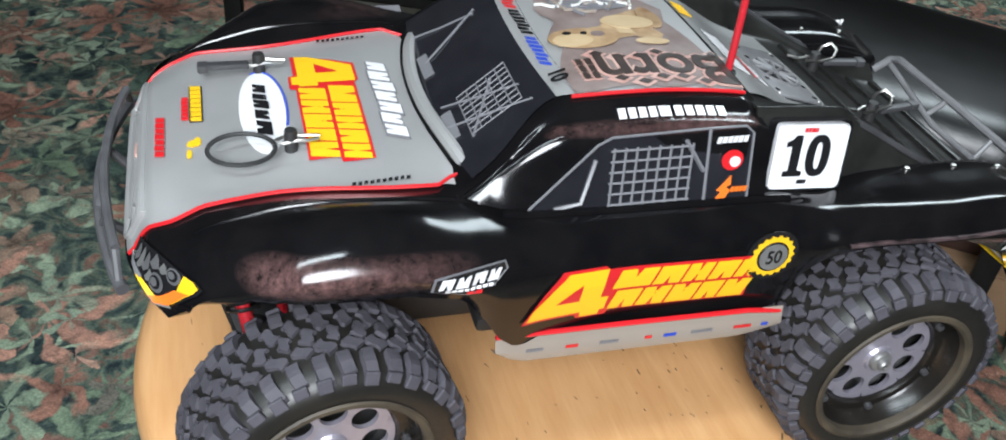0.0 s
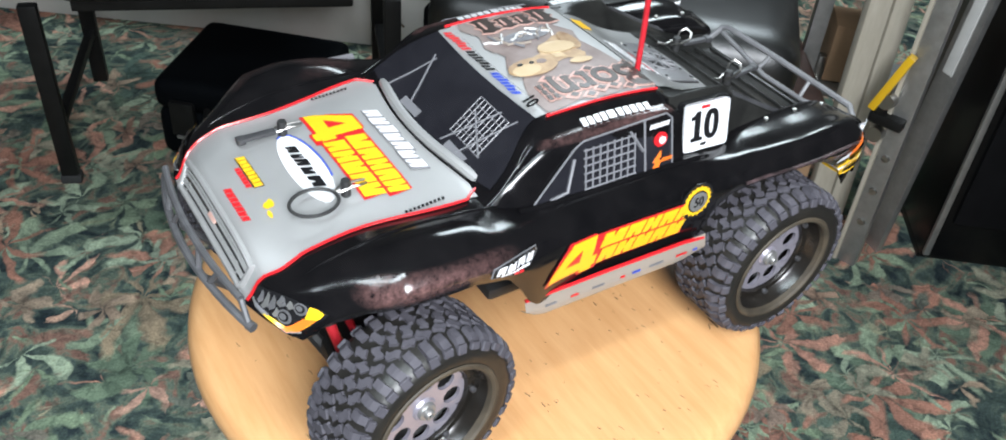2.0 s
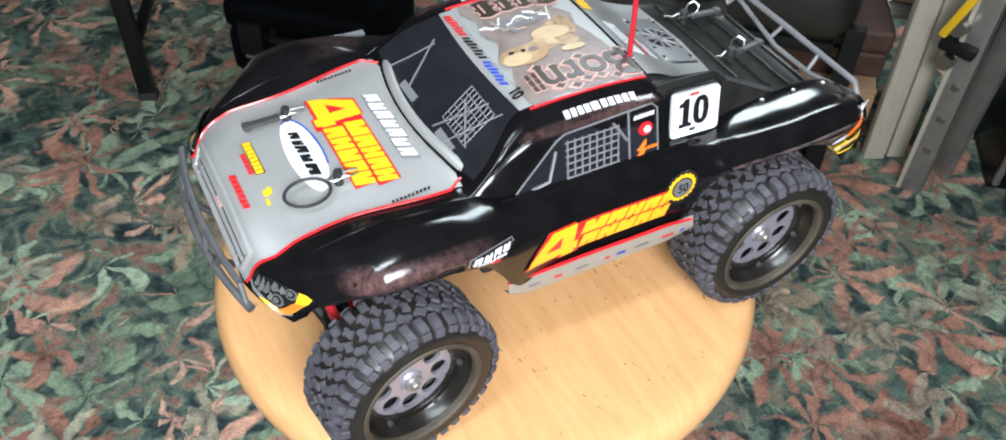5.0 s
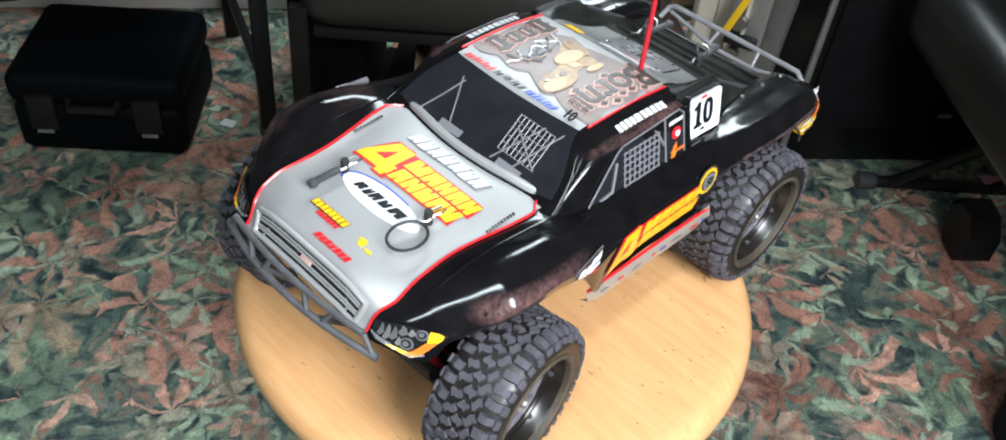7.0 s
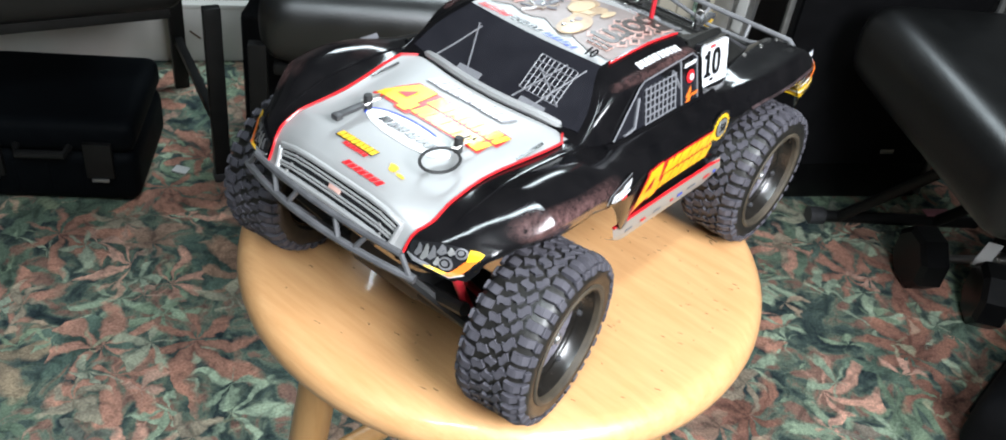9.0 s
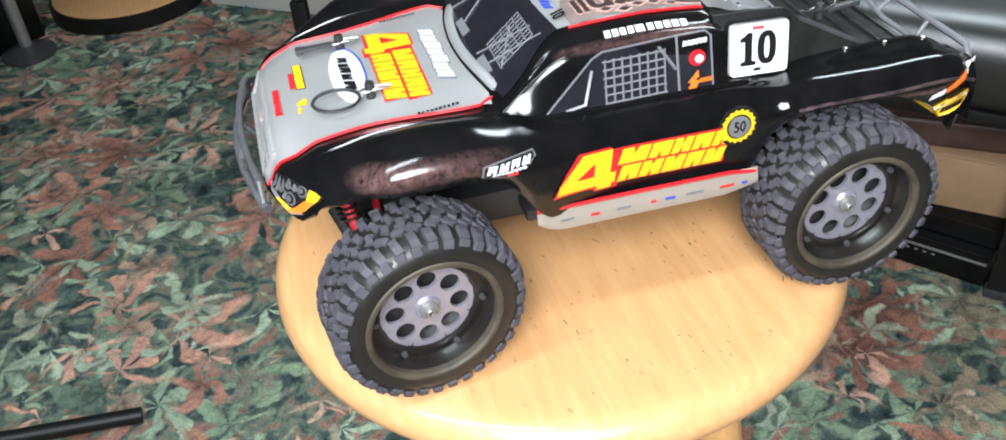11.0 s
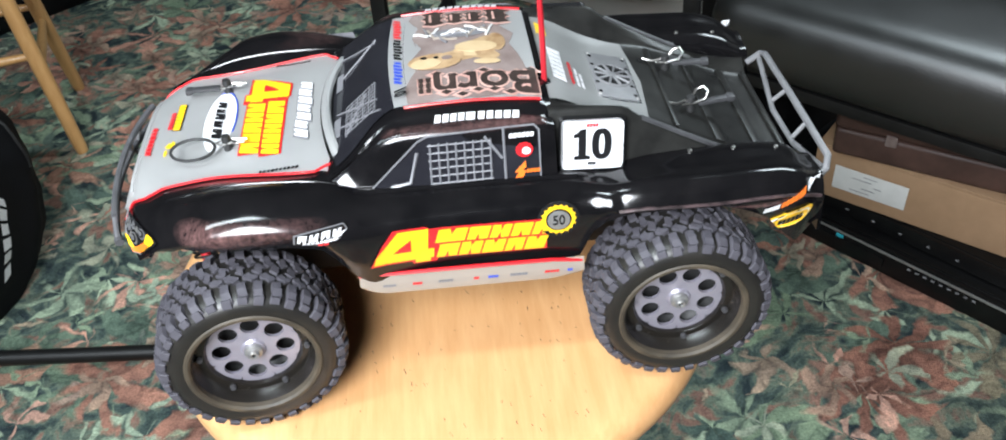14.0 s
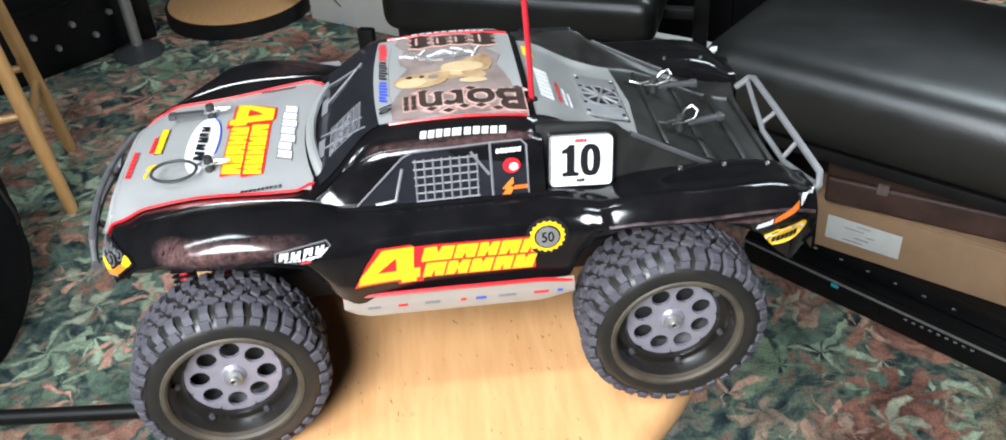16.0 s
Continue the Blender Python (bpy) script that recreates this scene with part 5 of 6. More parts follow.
# flat cross ridges and the long side ridges of the bed
for x, wide, half_len in ((0.1285, 0.0030, 0.044), (0.1530, 0.0058, 0.046), (0.1780, 0.0050, 0.046), (0.1930, 0.0030, 0.046)):
    tilt = math.atan2(DECK_Z(x + 0.004) - DECK_Z(x - 0.004), 0.008)
    ridge = tpart("bed_rib", box((wide, 2 * half_len, 0.0026), (0, 0, 0), 0.0008), BED, "", parent=rear)
    ridge.matrix_local = Matrix.Translation((x, 0, height_on(rear_profile, x, 0) + 0.0004)) @ Matrix.Rotation(-tilt, 4, "Y")
for s in (-1, 1):
    pts = [(x, s * 0.0575, WING_Z(x) - 0.0005) for x in np.linspace(0.104, 0.196, 8)]
    # paler than the black bed, standing in for the rail's sheen
    tpart("bed_rail", tube(pts, 0.0019, 8), PLASTIC, "", parent=rear)
    for k in range(3):
        x = 0.130 + 0.024 * k
        tpart("bed_screw", lathe([(0, 0.0012), (0.0012, 0.0010), (0.0014, 0)], 10), STEEL, "", parent=rear).matrix_local = Matrix.Translation((x, s * 0.0655, height_on(shell_profile, x, 0.0655)))
    # scuffed lip along the rear fender
    pts = [(x, s * (half(x) + 0.0001), z_fend(x) - min(0.011, 0.75 * (z_fend(x) - z_low(x)))) for x in np.linspace(0.085, 0.198, 16)]
    tpart("fender_lip", tube(pts, 0.0010, 6), WORN, "scuffed fender edge", parent=body)
rail = [(0.2010, -0.0705, 0.0480), (0.2070, -0.0700, 0.0560), (0.2095, -0.0640, 0.0595), (0.2095, 0.0, 0.0605), (0.2090, 0.0480, 0.0610), (0.2075, 0.0530, 0.0590), (0.200, 0.055, 0.052)]
bar = tpart("rear_bar", tube(rail, 0.0021, 8), BAR_GREY, "grey tubular rear bar")
tpart("rear_bar_lower", tube([(0.2060, -0.0670, 0.0545), (0.2005, -0.036, 0.0500), (0.2000, 0.0, 0.0500), (0.2060, 0.050, 0.0570)], 0.0017, 8), BAR_GREY, "", parent=bar)
for s in (-1, 1):
    tpart("rear_bar_strut", tube([(0.2095, s * 0.018 - 0.012, 0.0600), (0.2003, s * 0.020 - 0.012, 0.0500)], 0.0014, 8), BAR_GREY, "", parent=bar)

# wheels
TR, TW = 0.0512, 0.0405


def tyre_mesh():
    h = TW / 2
    prof = [(0.0330, -h + 0.004), (0.0345, -h), (0.0400, -h - 0.0015), (0.0450, -h), (0.0480, -h + 0.004), (0.0494, -h + 0.010), (0.0494, h - 0.010), (0.0480, h - 0.004), (0.0450, h), (0.0400, h + 0.0015), (0.0345, h), (0.0330, h - 0.004)]
    return lathe(prof, 64, "y")


def tread_mesh():
    bm = bmesh.new()
    dice = random.Random(12)
    # long curved shoulder lugs, and three rows of slanting S-shaped blocks between them
    for y, wy, ln, ph, tilt, n in ((-0.0152, 0.0104, 0.0054, 0.0, 0.10, 36), (-0.0064, 0.0074, 0.0050, 0.5, 0.62, 36), (0.0, 0.0066, 0.0050, 0.0, -0.62, 36), (0.0064, 0.0074, 0.0050, 0.5, 0.62, 36), (0.0152, 0.0104, 0.0054, 0.0, -0.10, 36)):
        outer = abs(y) > 0.012
        for k in range(n):
            a = 2 * math.pi * (k + ph) / n + dice.uniform(-0.012, 0.012)
            long_one = 1.0 if k % 2 else 0.82
            own = bmesh.new()
            bmesh.ops.create_cube(own, size=1)
            bmesh.ops.subdivide_edges(own, edges=[e for e in own.edges if abs(e.verts[0].co.y - e.verts[1].co.y) > 0.5], cuts=4)
            bmesh.ops.scale(own, vec=(ln * dice.uniform(0.92, 1.08), wy * long_one, 0.0062), verts=own.verts)
            for v in own.verts:
                f = v.co.y / wy * (1 if y > 0 else -1)      # towards the shoulder
                v.co.x += (0.0030 * f * f if outer else 0.0011 * math.sin(6.0 * f))
                if v.co.z > 0:
                    v.co.x *= 0.84
                    v.co.y *= 0.95
                if outer and f > 0.05:
                    v.co.z -= 0.0075 * (f - 0.05) + (0.003 if v.co.z < 0 else 0)
            place = Matrix.Translation((0, y + (0.0008 if outer and long_one < 1 else 0) * (1 if y < 0 else -1), TR - 0.0031 - (0 if outer else dice.uniform(0, 0.0006))))
            m = Matrix.Rotation(a, 4, "Y") @ place @ Matrix.Rotation(tilt + dice.uniform(-0.08, 0.08), 4, "Z") @ Matrix.Rotation(dice.uniform(-0.04, 0.04), 4, "X")
            bmesh.ops.transform(own, matrix=m, verts=own.verts)
            join(bm, own)
    # the lugs' ends, standing off the sidewall
    for side in (-1, 1):
        for k in range(36):
            own = box((0.0052, 0.0024, 0.0052 if k % 2 else 0.0040), (0, side * (TW / 2 - 0.0004), 0.0462 + (0 if k % 2 else 0.0006)), 0.0004, 1, turn=Matrix.Rotation(side * 0.35, 3, "X"))
            bmesh.ops.transform(own, matrix=Matrix.Rotation(2 * math.pi * k / 36, 4, "Y"), verts=own.verts)
            join(bm, own)
    return bm


def holed_disc(radius, holes, hole_at, hole_r, thick, y):
    """A round plate with a ring of round holes through it, facing -y."""
    bm = bmesh.new()
    seg = 12
    sector = 2 * math.pi / holes
    for k in range(holes):
        c = sector * k
        inner = [(hole_at * math.cos(c) + hole_r * math.cos(c + 2 * math.pi * j / (2 * seg)), hole_at * math.sin(c) + hole_r * math.sin(c + 2 * math.pi * j / (2 * seg))) for j in range(2 * seg)]
        outer = []
        for j in range(2 * seg):
            q = 2 * math.pi * j / (2 * seg)
            rr = 0.5 * (radius + 0.006) + 0.5 * (radius - 0.006) * max(-1, min(1, 1.35 * math.cos(q)))
            aa = c + 0.5 * sector * max(-1, min(1, 1.35 * math.sin(q)))
            outer.append((rr * math.cos(aa), rr * math.sin(aa)))
        for depth in (0.0, thick):
            vi = [bm.verts.new((p[0], y + depth, p[1])) for p in inner]
            vo = [bm.verts.new((p[0], y + depth, p[1])) for p in outer]
            for j in range(2 * seg):
                i2 = (j + 1) % (2 * seg)
                bm.faces.new((vi[j], vi[i2], vo[i2], vo[j]))
            if depth == 0.0:
                first = vi
            else:
                for j in range(2 * seg):
                    i2 = (j + 1) % (2 * seg)
                    bm.faces.new((first[j], first[i2], vi[i2], vi[j]))
    bmesh.ops.remove_doubles(bm, verts=bm.verts, dist=2e-5)
    lathe([(0, y - 0.0012), (0.0060, y - 0.0012), (0.0070, y), (0.0070, y + thick), (0, y + thick)], 24, "y", bm)
    return bm


wheel_y = -0.0082    # the disc sits deep inside the rim
rim_me = mesh_from(holed_disc(0.0250, 8, 0.0172, 0.0052, 0.002, wheel_y), "wheel_disc", ALLOY, False)
tyre_me = mesh_from(tyre_mesh(), "tyre", SIDEWALL, True)
tread_me = mesh_from(tread_mesh(), "tread", RUBBER, False)
ring_me = mesh_from(lathe([(0.0252, wheel_y + 0.005), (0.0254, wheel_y - 0.0008), (0.0262, wheel_y - 0.0022), (0.0300, wheel_y - 0.0022), (0.0312, wheel_y - 0.0040), (0.0326, -0.0178), (0.0336, -0.0182), (0.0345, -0.0110), (0.0335, 0.016), (0.0315, 0.016), (0.0300, wheel_y + 0.006)], 56, "y"), "beadlock_ring", DARKMETAL, True)
lip_me = mesh_from(lathe([(0.0326, -0.0176), (0.0330, -0.0208), (0.0342, -0.0219), (0.0358, -0.0219), (0.0366, -0.0212), (0.0345, -0.0180)], 56, "y"), "tyre_lip", LIP_BROWN, True)
nut_me = mesh_from(lathe([(0.0014, wheel_y - 0.0045), (0.0014, wheel_y - 0.0060), (0.0024, wheel_y - 0.0062), (0.0029, wheel_y - 0.0056), (0.0030, wheel_y - 0.0040), (0.0047, wheel_y - 0.0034), (0.0052, wheel_y - 0.0026), (0.0052, wheel_y + 0.001)], 18, "y"), "hub_nut", GREYMETAL, True)
socket_me = mesh_from(lathe([(0, wheel_y - 0.0050), (0.0016, wheel_y - 0.0050)], 6, "y"), "hub_socket", INKBLACK, False)
bolt_me = mesh_from(lathe([(0, -0.0022), (0.0015, -0.0020), (0.0018, 0.0), (0, 0)], 10, "y"), "bolt", PLASTIC, True)
drum_me = mesh_from(lathe([(0, 0.004), (0.0255, 0.004), (0.0300, -0.002)], 32, "y"), "wheel_back", CHASSIS, True)
STEER = 8.0


def wheel(x, side, steer, out):
    m = UP @ Matrix.Translation((x, side * out, 0)) @ Matrix.Rotation(radians(steer + (180 if side > 0 else 0)), 4, "Z") @ Matrix.Rotation(radians(17 * (x > 0) + 5), 4, "Y")

    def child(name, me, parent, mm=Matrix(), label=""):
        ob = new(name, me)
        ob.parent, ob.matrix_local = parent, mm
        if label:
            ob["label"] = label
        return ob
    w = child("wheel", rim_me, truck, m, "grey drilled wheel with knobbly tyre")
    child("tyre", tyre_me, w, label="black rubber off-road tyre")
    child("tread", tread_me, w, label="chunky tread blocks")
    child("beadlock_ring", ring_me, w, label="dark beadlock ring")
    child("tyre_lip", lip_me, w, label="brownish tyre lip")
    child("hub_nut", nut_me, w, label="bright axle nut")
    child("hub_socket", socket_me, w)
    child("wheel_back", drum_me, w)
    for k in range(6):
        a = math.pi / 3 * k
        child("bolt", bolt_me, w, Matrix.Translation((0.0286 * math.cos(a), wheel_y - 0.0022, 0.0286 * math.sin(a))))


for x, steer, out in ((-0.119, STEER, 0.0985), (0.1195, 0.0, 0.0945)):
    for side in (-1, 1):
        wheel(x, side, steer, out)

# running gear
chassis = tpart("chassis_tub", box((0.285, 0.060, 0.022), (0.0, 0, -0.006), 0.006), CHASSIS, "black chassis tub")
tpart("nerf_bar", box((0.10, 0.020, 0.008), (0.0, -0.046, 0.002), 0.003), CHASSIS, "", parent=chassis)
tpart("nerf_bar", box((0.10, 0.020, 0.008), (0.0, 0.046, 0.002), 0.003), CHASSIS, "", parent=chassis)
for x in (-0.118, 0.118):
    tpart("gearbox", box((0.040, 0.038, 0.034), (x, 0, 0.008), 0.005), CHASSIS, "")
    for s in (-1, 1):
        tpart("suspension_arm", box((0.046, 0.055, 0.006), (x, s * 0.048, -0.010), 0.0025, turn=Matrix.Rotation(s * 0.10, 3, "X")), CHASSIS, "black lower suspension arm")
        tpart("axle_carrier", box((0.016, 0.012, 0.024), (x, s * 0.074, 0.0), 0.003), CHASSIS, "")
        dx = -0.018 if x < 0 else 0.018
        top, low = Vector((x + 1.75 * dx, s * 0.052, 0.050 if x < 0 else 0.030)), Vector((x + 1.3 * dx, s * 0.0720, 0.000))
        if x < 0:
            top, low = Vector((-0.1465, s * 0.050, 0.0400)), Vector((-0.1390, s * 0.067, 0.0020))
            tpart("front_arm", tube([(-0.1365, s * 0.020, -0.0085), (-0.1465, s * 0.069, 0.0100)], 0.0040, 8), CHASSIS, "black front suspension arm")
        shock = tpart("shock_absorber", tube([top, low], 0.0028 if x < 0 else 0.0042, 12), RED_PLASTIC, "red shock absorber")
        side = (low - top).cross(Vector((1, 0, 0))).normalized()
        coil = [top.lerp(low, 0.02 + (0.34 if x < 0 else 0.56) * q / 31) + 0.0062 * (math.cos(q) * Vector((1, 0, 0)) + math.sin(q) * side) for q in np.linspace(0, 31, 90)]
        tpart("spring", tube(coil, 0.0008, 5), BLACK_METAL, "", parent=shock)
        tpart("lower_link", tube([(x + 1.9 * dx, s * 0.022, 0.012), (x + 0.9 * dx, s * 0.074, -0.014)], 0.0036, 8), CHASSIS, "black suspension link")
        tpart("tie_rod", tube([(x + dx * 0.6, s * 0.020, 0.016), (x + dx * 0.6, s * 0.072, 0.006)], 0.0022, 8), RED_PLASTIC, "red tie rod")


# ---- the room ----
def structure(name, bm, mat, label, category):
    ob = part(name, bm, mat, None, "", False)
    return tagged(ob, label, category, kind="structure")


X0, X1, Y0, Y1, H = -2.6, 2.4, -2.2, 2.85, 2.4
structure("floor", box((X1 - X0, Y1 - Y0, 0.1), ((X0 + X1) / 2, (Y0 + Y1) / 2, -0.05)), CARPET, "leaf-patterned carpet in brown, green and dark teal", "carpet")
structure("ceiling", box((X1 - X0, Y1 - Y0, 0.1), ((X0 + X1) / 2, (Y0 + Y1) / 2, H + 0.05)), CEILPAINT, "plain dark ceiling, never in view", "ceiling")
for name, size, at in (("wall_north", (X1 - X0 + 0.2, 0.1, H), ((X0 + X1) / 2, Y1 + 0.05, H / 2)), ("wall_south", (X1 - X0 + 0.2, 0.1, H), ((X0 + X1) / 2, Y0 - 0.05, H / 2)),
                       ("wall_east", (0.1, Y1 - Y0, H), (X1 + 0.05, (Y0 + Y1) / 2, H / 2)), ("wall_west", (0.1, Y1 - Y0, H), (X0 - 0.05, (Y0 + Y1) / 2, H / 2))):
    structure(name, box(size, at), WALLPAINT, "plain painted wall of the room", "wall")
structure("baseboard", box((X1 - X0 - 0.02, 0.016, 0.09), ((X0 + X1) / 2, Y1 - 0.008, 0.045), 0.004), TRIMWHITE, "white baseboard along the wall", "baseboard")


# ---- stools ----
def stool(name, m, seat_r, seat_h, thick, label, foot_r, leg_r=0.0165, turn_deg=0.0, low=False):
    st = thing(name, m, label, "stool", "round wooden stools")
    c = 0.012
    prof = [(0, seat_h), (seat_r - 2.2 * c, seat_h)]
    for k in range(9):
        a = math.pi / 2 * (1 - k / 4)
        prof.append((seat_r - 1.25 * c + 1.25 * c * math.cos(a), seat_h - thick / 2 + thick / 2 * math.sin(a)))
    prof += [(seat_r - 2.2 * c, seat_h - thick), (0, seat_h - thick)]
    seat = part("seat", lathe(prof, 72), WOOD, st, "round honey-coloured wooden seat")
    top = 0.62 * seat_r
    foot_pts = []
    for k in range(4):
        a = radians(turn_deg) + math.pi / 2 * k
        t, f = Vector((top * math.cos(a), top * math.sin(a), seat_h - thick + 0.004)), Vector((foot_r * math.cos(a), foot_r * math.sin(a), 0.0))
        pts = [f.lerp(t, q) for q in (0, 0.02, 0.3, 0.7, 1)]
        part("leg", tube(pts, leg_r, 14, radii=[leg_r * 0.72, leg_r * 0.85, leg_r, leg_r, leg_r * 0.9]), WOOD_LEG, st, "turned wooden leg")
        foot_pts.append((f, t))
    for k in range(4):
        for q in ((0.28, 0.62) if not low else (0.4,)):
            qq = q + (0.05 if k % 2 else 0)
            a, b = foot_pts[k], foot_pts[(k + 1) % 4]
            part("rung", tube([a[0].lerp(a[1], qq), a[0].lerp(a[1], qq).lerp(b[0].lerp(b[1], qq), 0.5), b[0].lerp(b[1], qq)], 0.010, 10, radii=[0.008, 0.011, 0.008]), WOOD_LEG, st, "round wooden rung")
    return st, seat


main_stool, main_seat = stool("bar_stool", Matrix.Translation((-0.0145, 0.006, 0)), 0.1835, STOOL_TOP, 0.030, "honey-coloured round bar stool under the toy truck", 0.205, turn_deg=36)
# pencil scribbles and dents on the seat
rng = random.Random(4)
bm = bmesh.new()
for k in range(260):
    r, a = 0.165 * math.sqrt(rng.random()), rng.random() * 2 * math.pi
    x, y, ln = r * math.cos(a), r * math.sin(a), 0.0008 + 0.0035 * rng.random() ** 2
    q = rng.gauss(math.pi / 2 + 0.25, 0.16)
    box((ln, 0.00022 + 0.00035 * rng.random() ** 3, 0.0003), (x, y, STOOL_TOP + 0.0001), turn=Matrix.Rotation(q, 3, "Z"), bm=bm)
tagged(part("seat_nicks", bm, INK, main_seat, "", False), "small dark nicks and marks in the wood", kind="stuff")
bm = bmesh.new()
for k in range(11):
    box((0.0008, 0.004 + 0.003 * ((k * 5) % 3), 0.0003), (0.105 + 0.0045 * k, -0.105 + 0.002 * k, STOOL_TOP + 0.0001), turn=Matrix.Rotation(-0.5 + 0.5 * (k % 3), 3, "Z"), bm=bm)
part("pencil_scribble", bm, INK, main_seat, "faint pencil scribble", False)

stool("bar_stool", Matrix.Translation((-0.992, 1.426, 0)), 0.1835, STOOL_TOP, 0.030, "honey-coloured round bar stool standing behind a bag", 0.205, turn_deg=-30)
drum = thing("frame_drum", Matrix.Translation((-0.57, 2.385, 0)), "shallow round drum with a pale wooden top and black side", "drum")
part("top", lathe([(0, 0.050), (0.205, 0.050), (0.212, 0.046), (0.212, 0.042), (0, 0.042)], 64), WOOD, drum, "pale round wooden top")
part("side", lathe([(0.222, 0.0), (0.222, 0.041), (0.214, 0.044), (0.200, 0.041), (0.200, 0.0)], 64, closed=True), BLACK_METAL, drum, "black side hoop")


# ---- seats with black vinyl pads ----
def padded_chair(m, label, wide=0.62, deep=0.42, cover=None, out=0.045):
    cover = cover or VINYL
    ch = thing("padded_chair", m, label, "chair", "black padded chairs")
    pad = 0.140 if cover is GLOSSY_VINYL else 0.095
    bm = box((wide, deep, pad), (0, 0, 0.4725 - pad / 2), 0.069 if cover is GLOSSY_VINYL else 0.042, 11)
    for v in bm.verts:
        if v.co.z > 0.42:
            v.co.z += (0.022 if cover is GLOSSY_VINYL else 0.016) * (1 - (2 * v.co.x / wide) ** 2) * (1 - (2 * v.co.y / deep) ** 2)
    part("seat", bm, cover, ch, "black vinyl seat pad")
    part("seat_frame", box((wide - 0.05, deep - 0.05, 0.022), (0, 0, 0.464 - pad), 0.005), BLACK_METAL, ch, "")
    for sx in (-1, 1):
        part("leg", box((0.032, 0.020, 0.372), (sx * (wide / 2 + out), -deep / 2 + 0.03, 0.186), 0.004), BLACK_METAL, ch, "black steel leg")
        part("leg", box((0.032, 0.020, 0.90), (sx * (wide / 2 + out), deep / 2 - 0.01, 0.45), 0.004), BLACK_METAL, ch, "black steel leg")
        part("side_rail", box((0.018, deep - 0.05, 0.018), (sx * (wide / 2 + out), 0.01, 0.12), 0.003), BLACK_METAL, ch, "")
        part("foot_cap", box((0.038, 0.026, 0.018), (sx * (wide / 2 + out), -deep / 2 + 0.03, 0.009), 0.004), PLASTIC, ch, "")
    part("cross_bar", box((wide + 2 * out, 0.022, 0.022), (0, 0.02, max(0.452 - pad, 0.322)), 0.004), BLACK_METAL, ch, "black steel cross bar")
    bm = box((wide - 0.01, 0.055, 0.30), (0, deep / 2 + 0.0, 0.74), 0.022, 4)
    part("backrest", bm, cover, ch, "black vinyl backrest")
    return ch


ROW = -44.5
padded_chair(pose(0.235, 1.342, 0, 0, 0, -22), "black vinyl padded chair with a hard case beneath it", 0.53)
padded_chair(pose(0.785, 0.815, 0, 0, 0, ROW), "wide black vinyl padded chair above a stack of boxes", 0.62, cover=GLOSSY_VINYL, out=0.0)

# hard case under the first chair
case = thing("hard_case", pose(0.262, 1.285, 0, 0, 0, -43), "dark blue-black moulded hard case lying on the carpet", "case")
part("shell", box((0.315, 0.27, 0.110), (0, 0, 0.060), 0.030, 4), BLACK_PLASTIC, case, "ribbed black plastic shell")
part("lid", box((0.317, 0.272, 0.066), (0, 0, 0.146), 0.028, 4), BLACK_PLASTIC, case, "")
for x in (-0.095, 0.095):
    part("latch", box((0.050, 0.014, 0.075), (x, -0.140, 0.105), 0.004), BLACK_METAL, case, "black latch")
    part("latch_pin", box((0.030, 0.006, 0.006), (x, -0.148, 0.066), 0.002), GREYMETAL, case, "")
part("handle", tube([(-0.045, -0.135, 0.13), (-0.040, -0.156, 0.125), (0.040, -0.156, 0.125), (0.045, -0.135, 0.13)], 0.008, 8), BLACK_METAL, case, "")
for k in range(5):
    part("rib", box((0.008, 0.274, 0.070), (-0.116 + 0.058 * k, 0, 0.060), 0.003), BLACK_PLASTIC, case, "")
tagged(part("paper_scrap", box((0.022, 0.030, 0.004), (0.405, 1.13, 0.004), 0.0015, turn=Matrix.Rotation(0.5, 3, "Z")), PAPER), "small scrap of white paper on the carpet", "paper")

# stack under the second chair
STACK = pose(0.831, 0.787, 0, 0, 0, -51.6)
bottom = thing("tape_deck", STACK, "black video recorder at the bottom of the stack", "recorder")
part("case", box((0.52, 0.30, 0.060), (0, 0, 0.036), 0.004), DEVICE, bottom, "")
part("front_panel", box((0.515, 0.010, 0.055), (0, -0.154, 0.036), 0.003), DEVICE, bottom, "glossy black front")
part("silver_strip", box((0.51, 0.003, 0.004), (0, -0.1600, 0.054), 0.001), GREYMETAL, bottom, "thin silver strip")
part("tape_door", box((0.19, 0.004, 0.024), (-0.08, -0.160, 0.030), 0.002), DEVICE, bottom, "")
for k in range(9):
    part("button", box((0.006, 0.004, 0.0022), (0.06 + 0.014 * k, -0.160, 0.044), 0.0006), BAR_GREY, bottom, "")
for sx in (-1, 1):
    part("foot", lathe([(0, 0), (0.012, 0), (0.014, 0.006), (0, 0.006)], 16), PLASTIC, bottom).location = (sx * 0.21, -0.1, 0)
part("power_light", box((0.014, 0.003, 0.008), (-0.07, -0.1605, 0.046), 0.002), material("cyan_button", (0.02, 0.30, 0.36), 0.4), bottom, "cyan button")
deck2 = thing("receiver", STACK @ Matrix.Translation((0.02, 0.012, 0.0665)), "black flat receiver on the recorder", "receiver")
part("case", box((0.50, 0.27, 0.034), (0, 0, 0.0175), 0.004), DEVICE, deck2, "")
part("front_panel", box((0.50, 0.008, 0.030), (0, -0.138, 0.0175), 0.002), DEVICE, deck2, "")
for k in range(6):
    part("button", box((0.006, 0.004, 0.0022), (-0.15 + 0.05 * k, -0.143, 0.016), 0.0006), BAR_GREY, deck2, "")
carton = thing("cardboard_box", pose(0.894, 0.737, 0.1012, 0, 0, -42.6), "brown cardboard box with a white label", "box")
part("box_body", box((0.50, 0.26, 0.098), (0, 0, 0.0495), 0.003), CARDBOARD, carton, "")
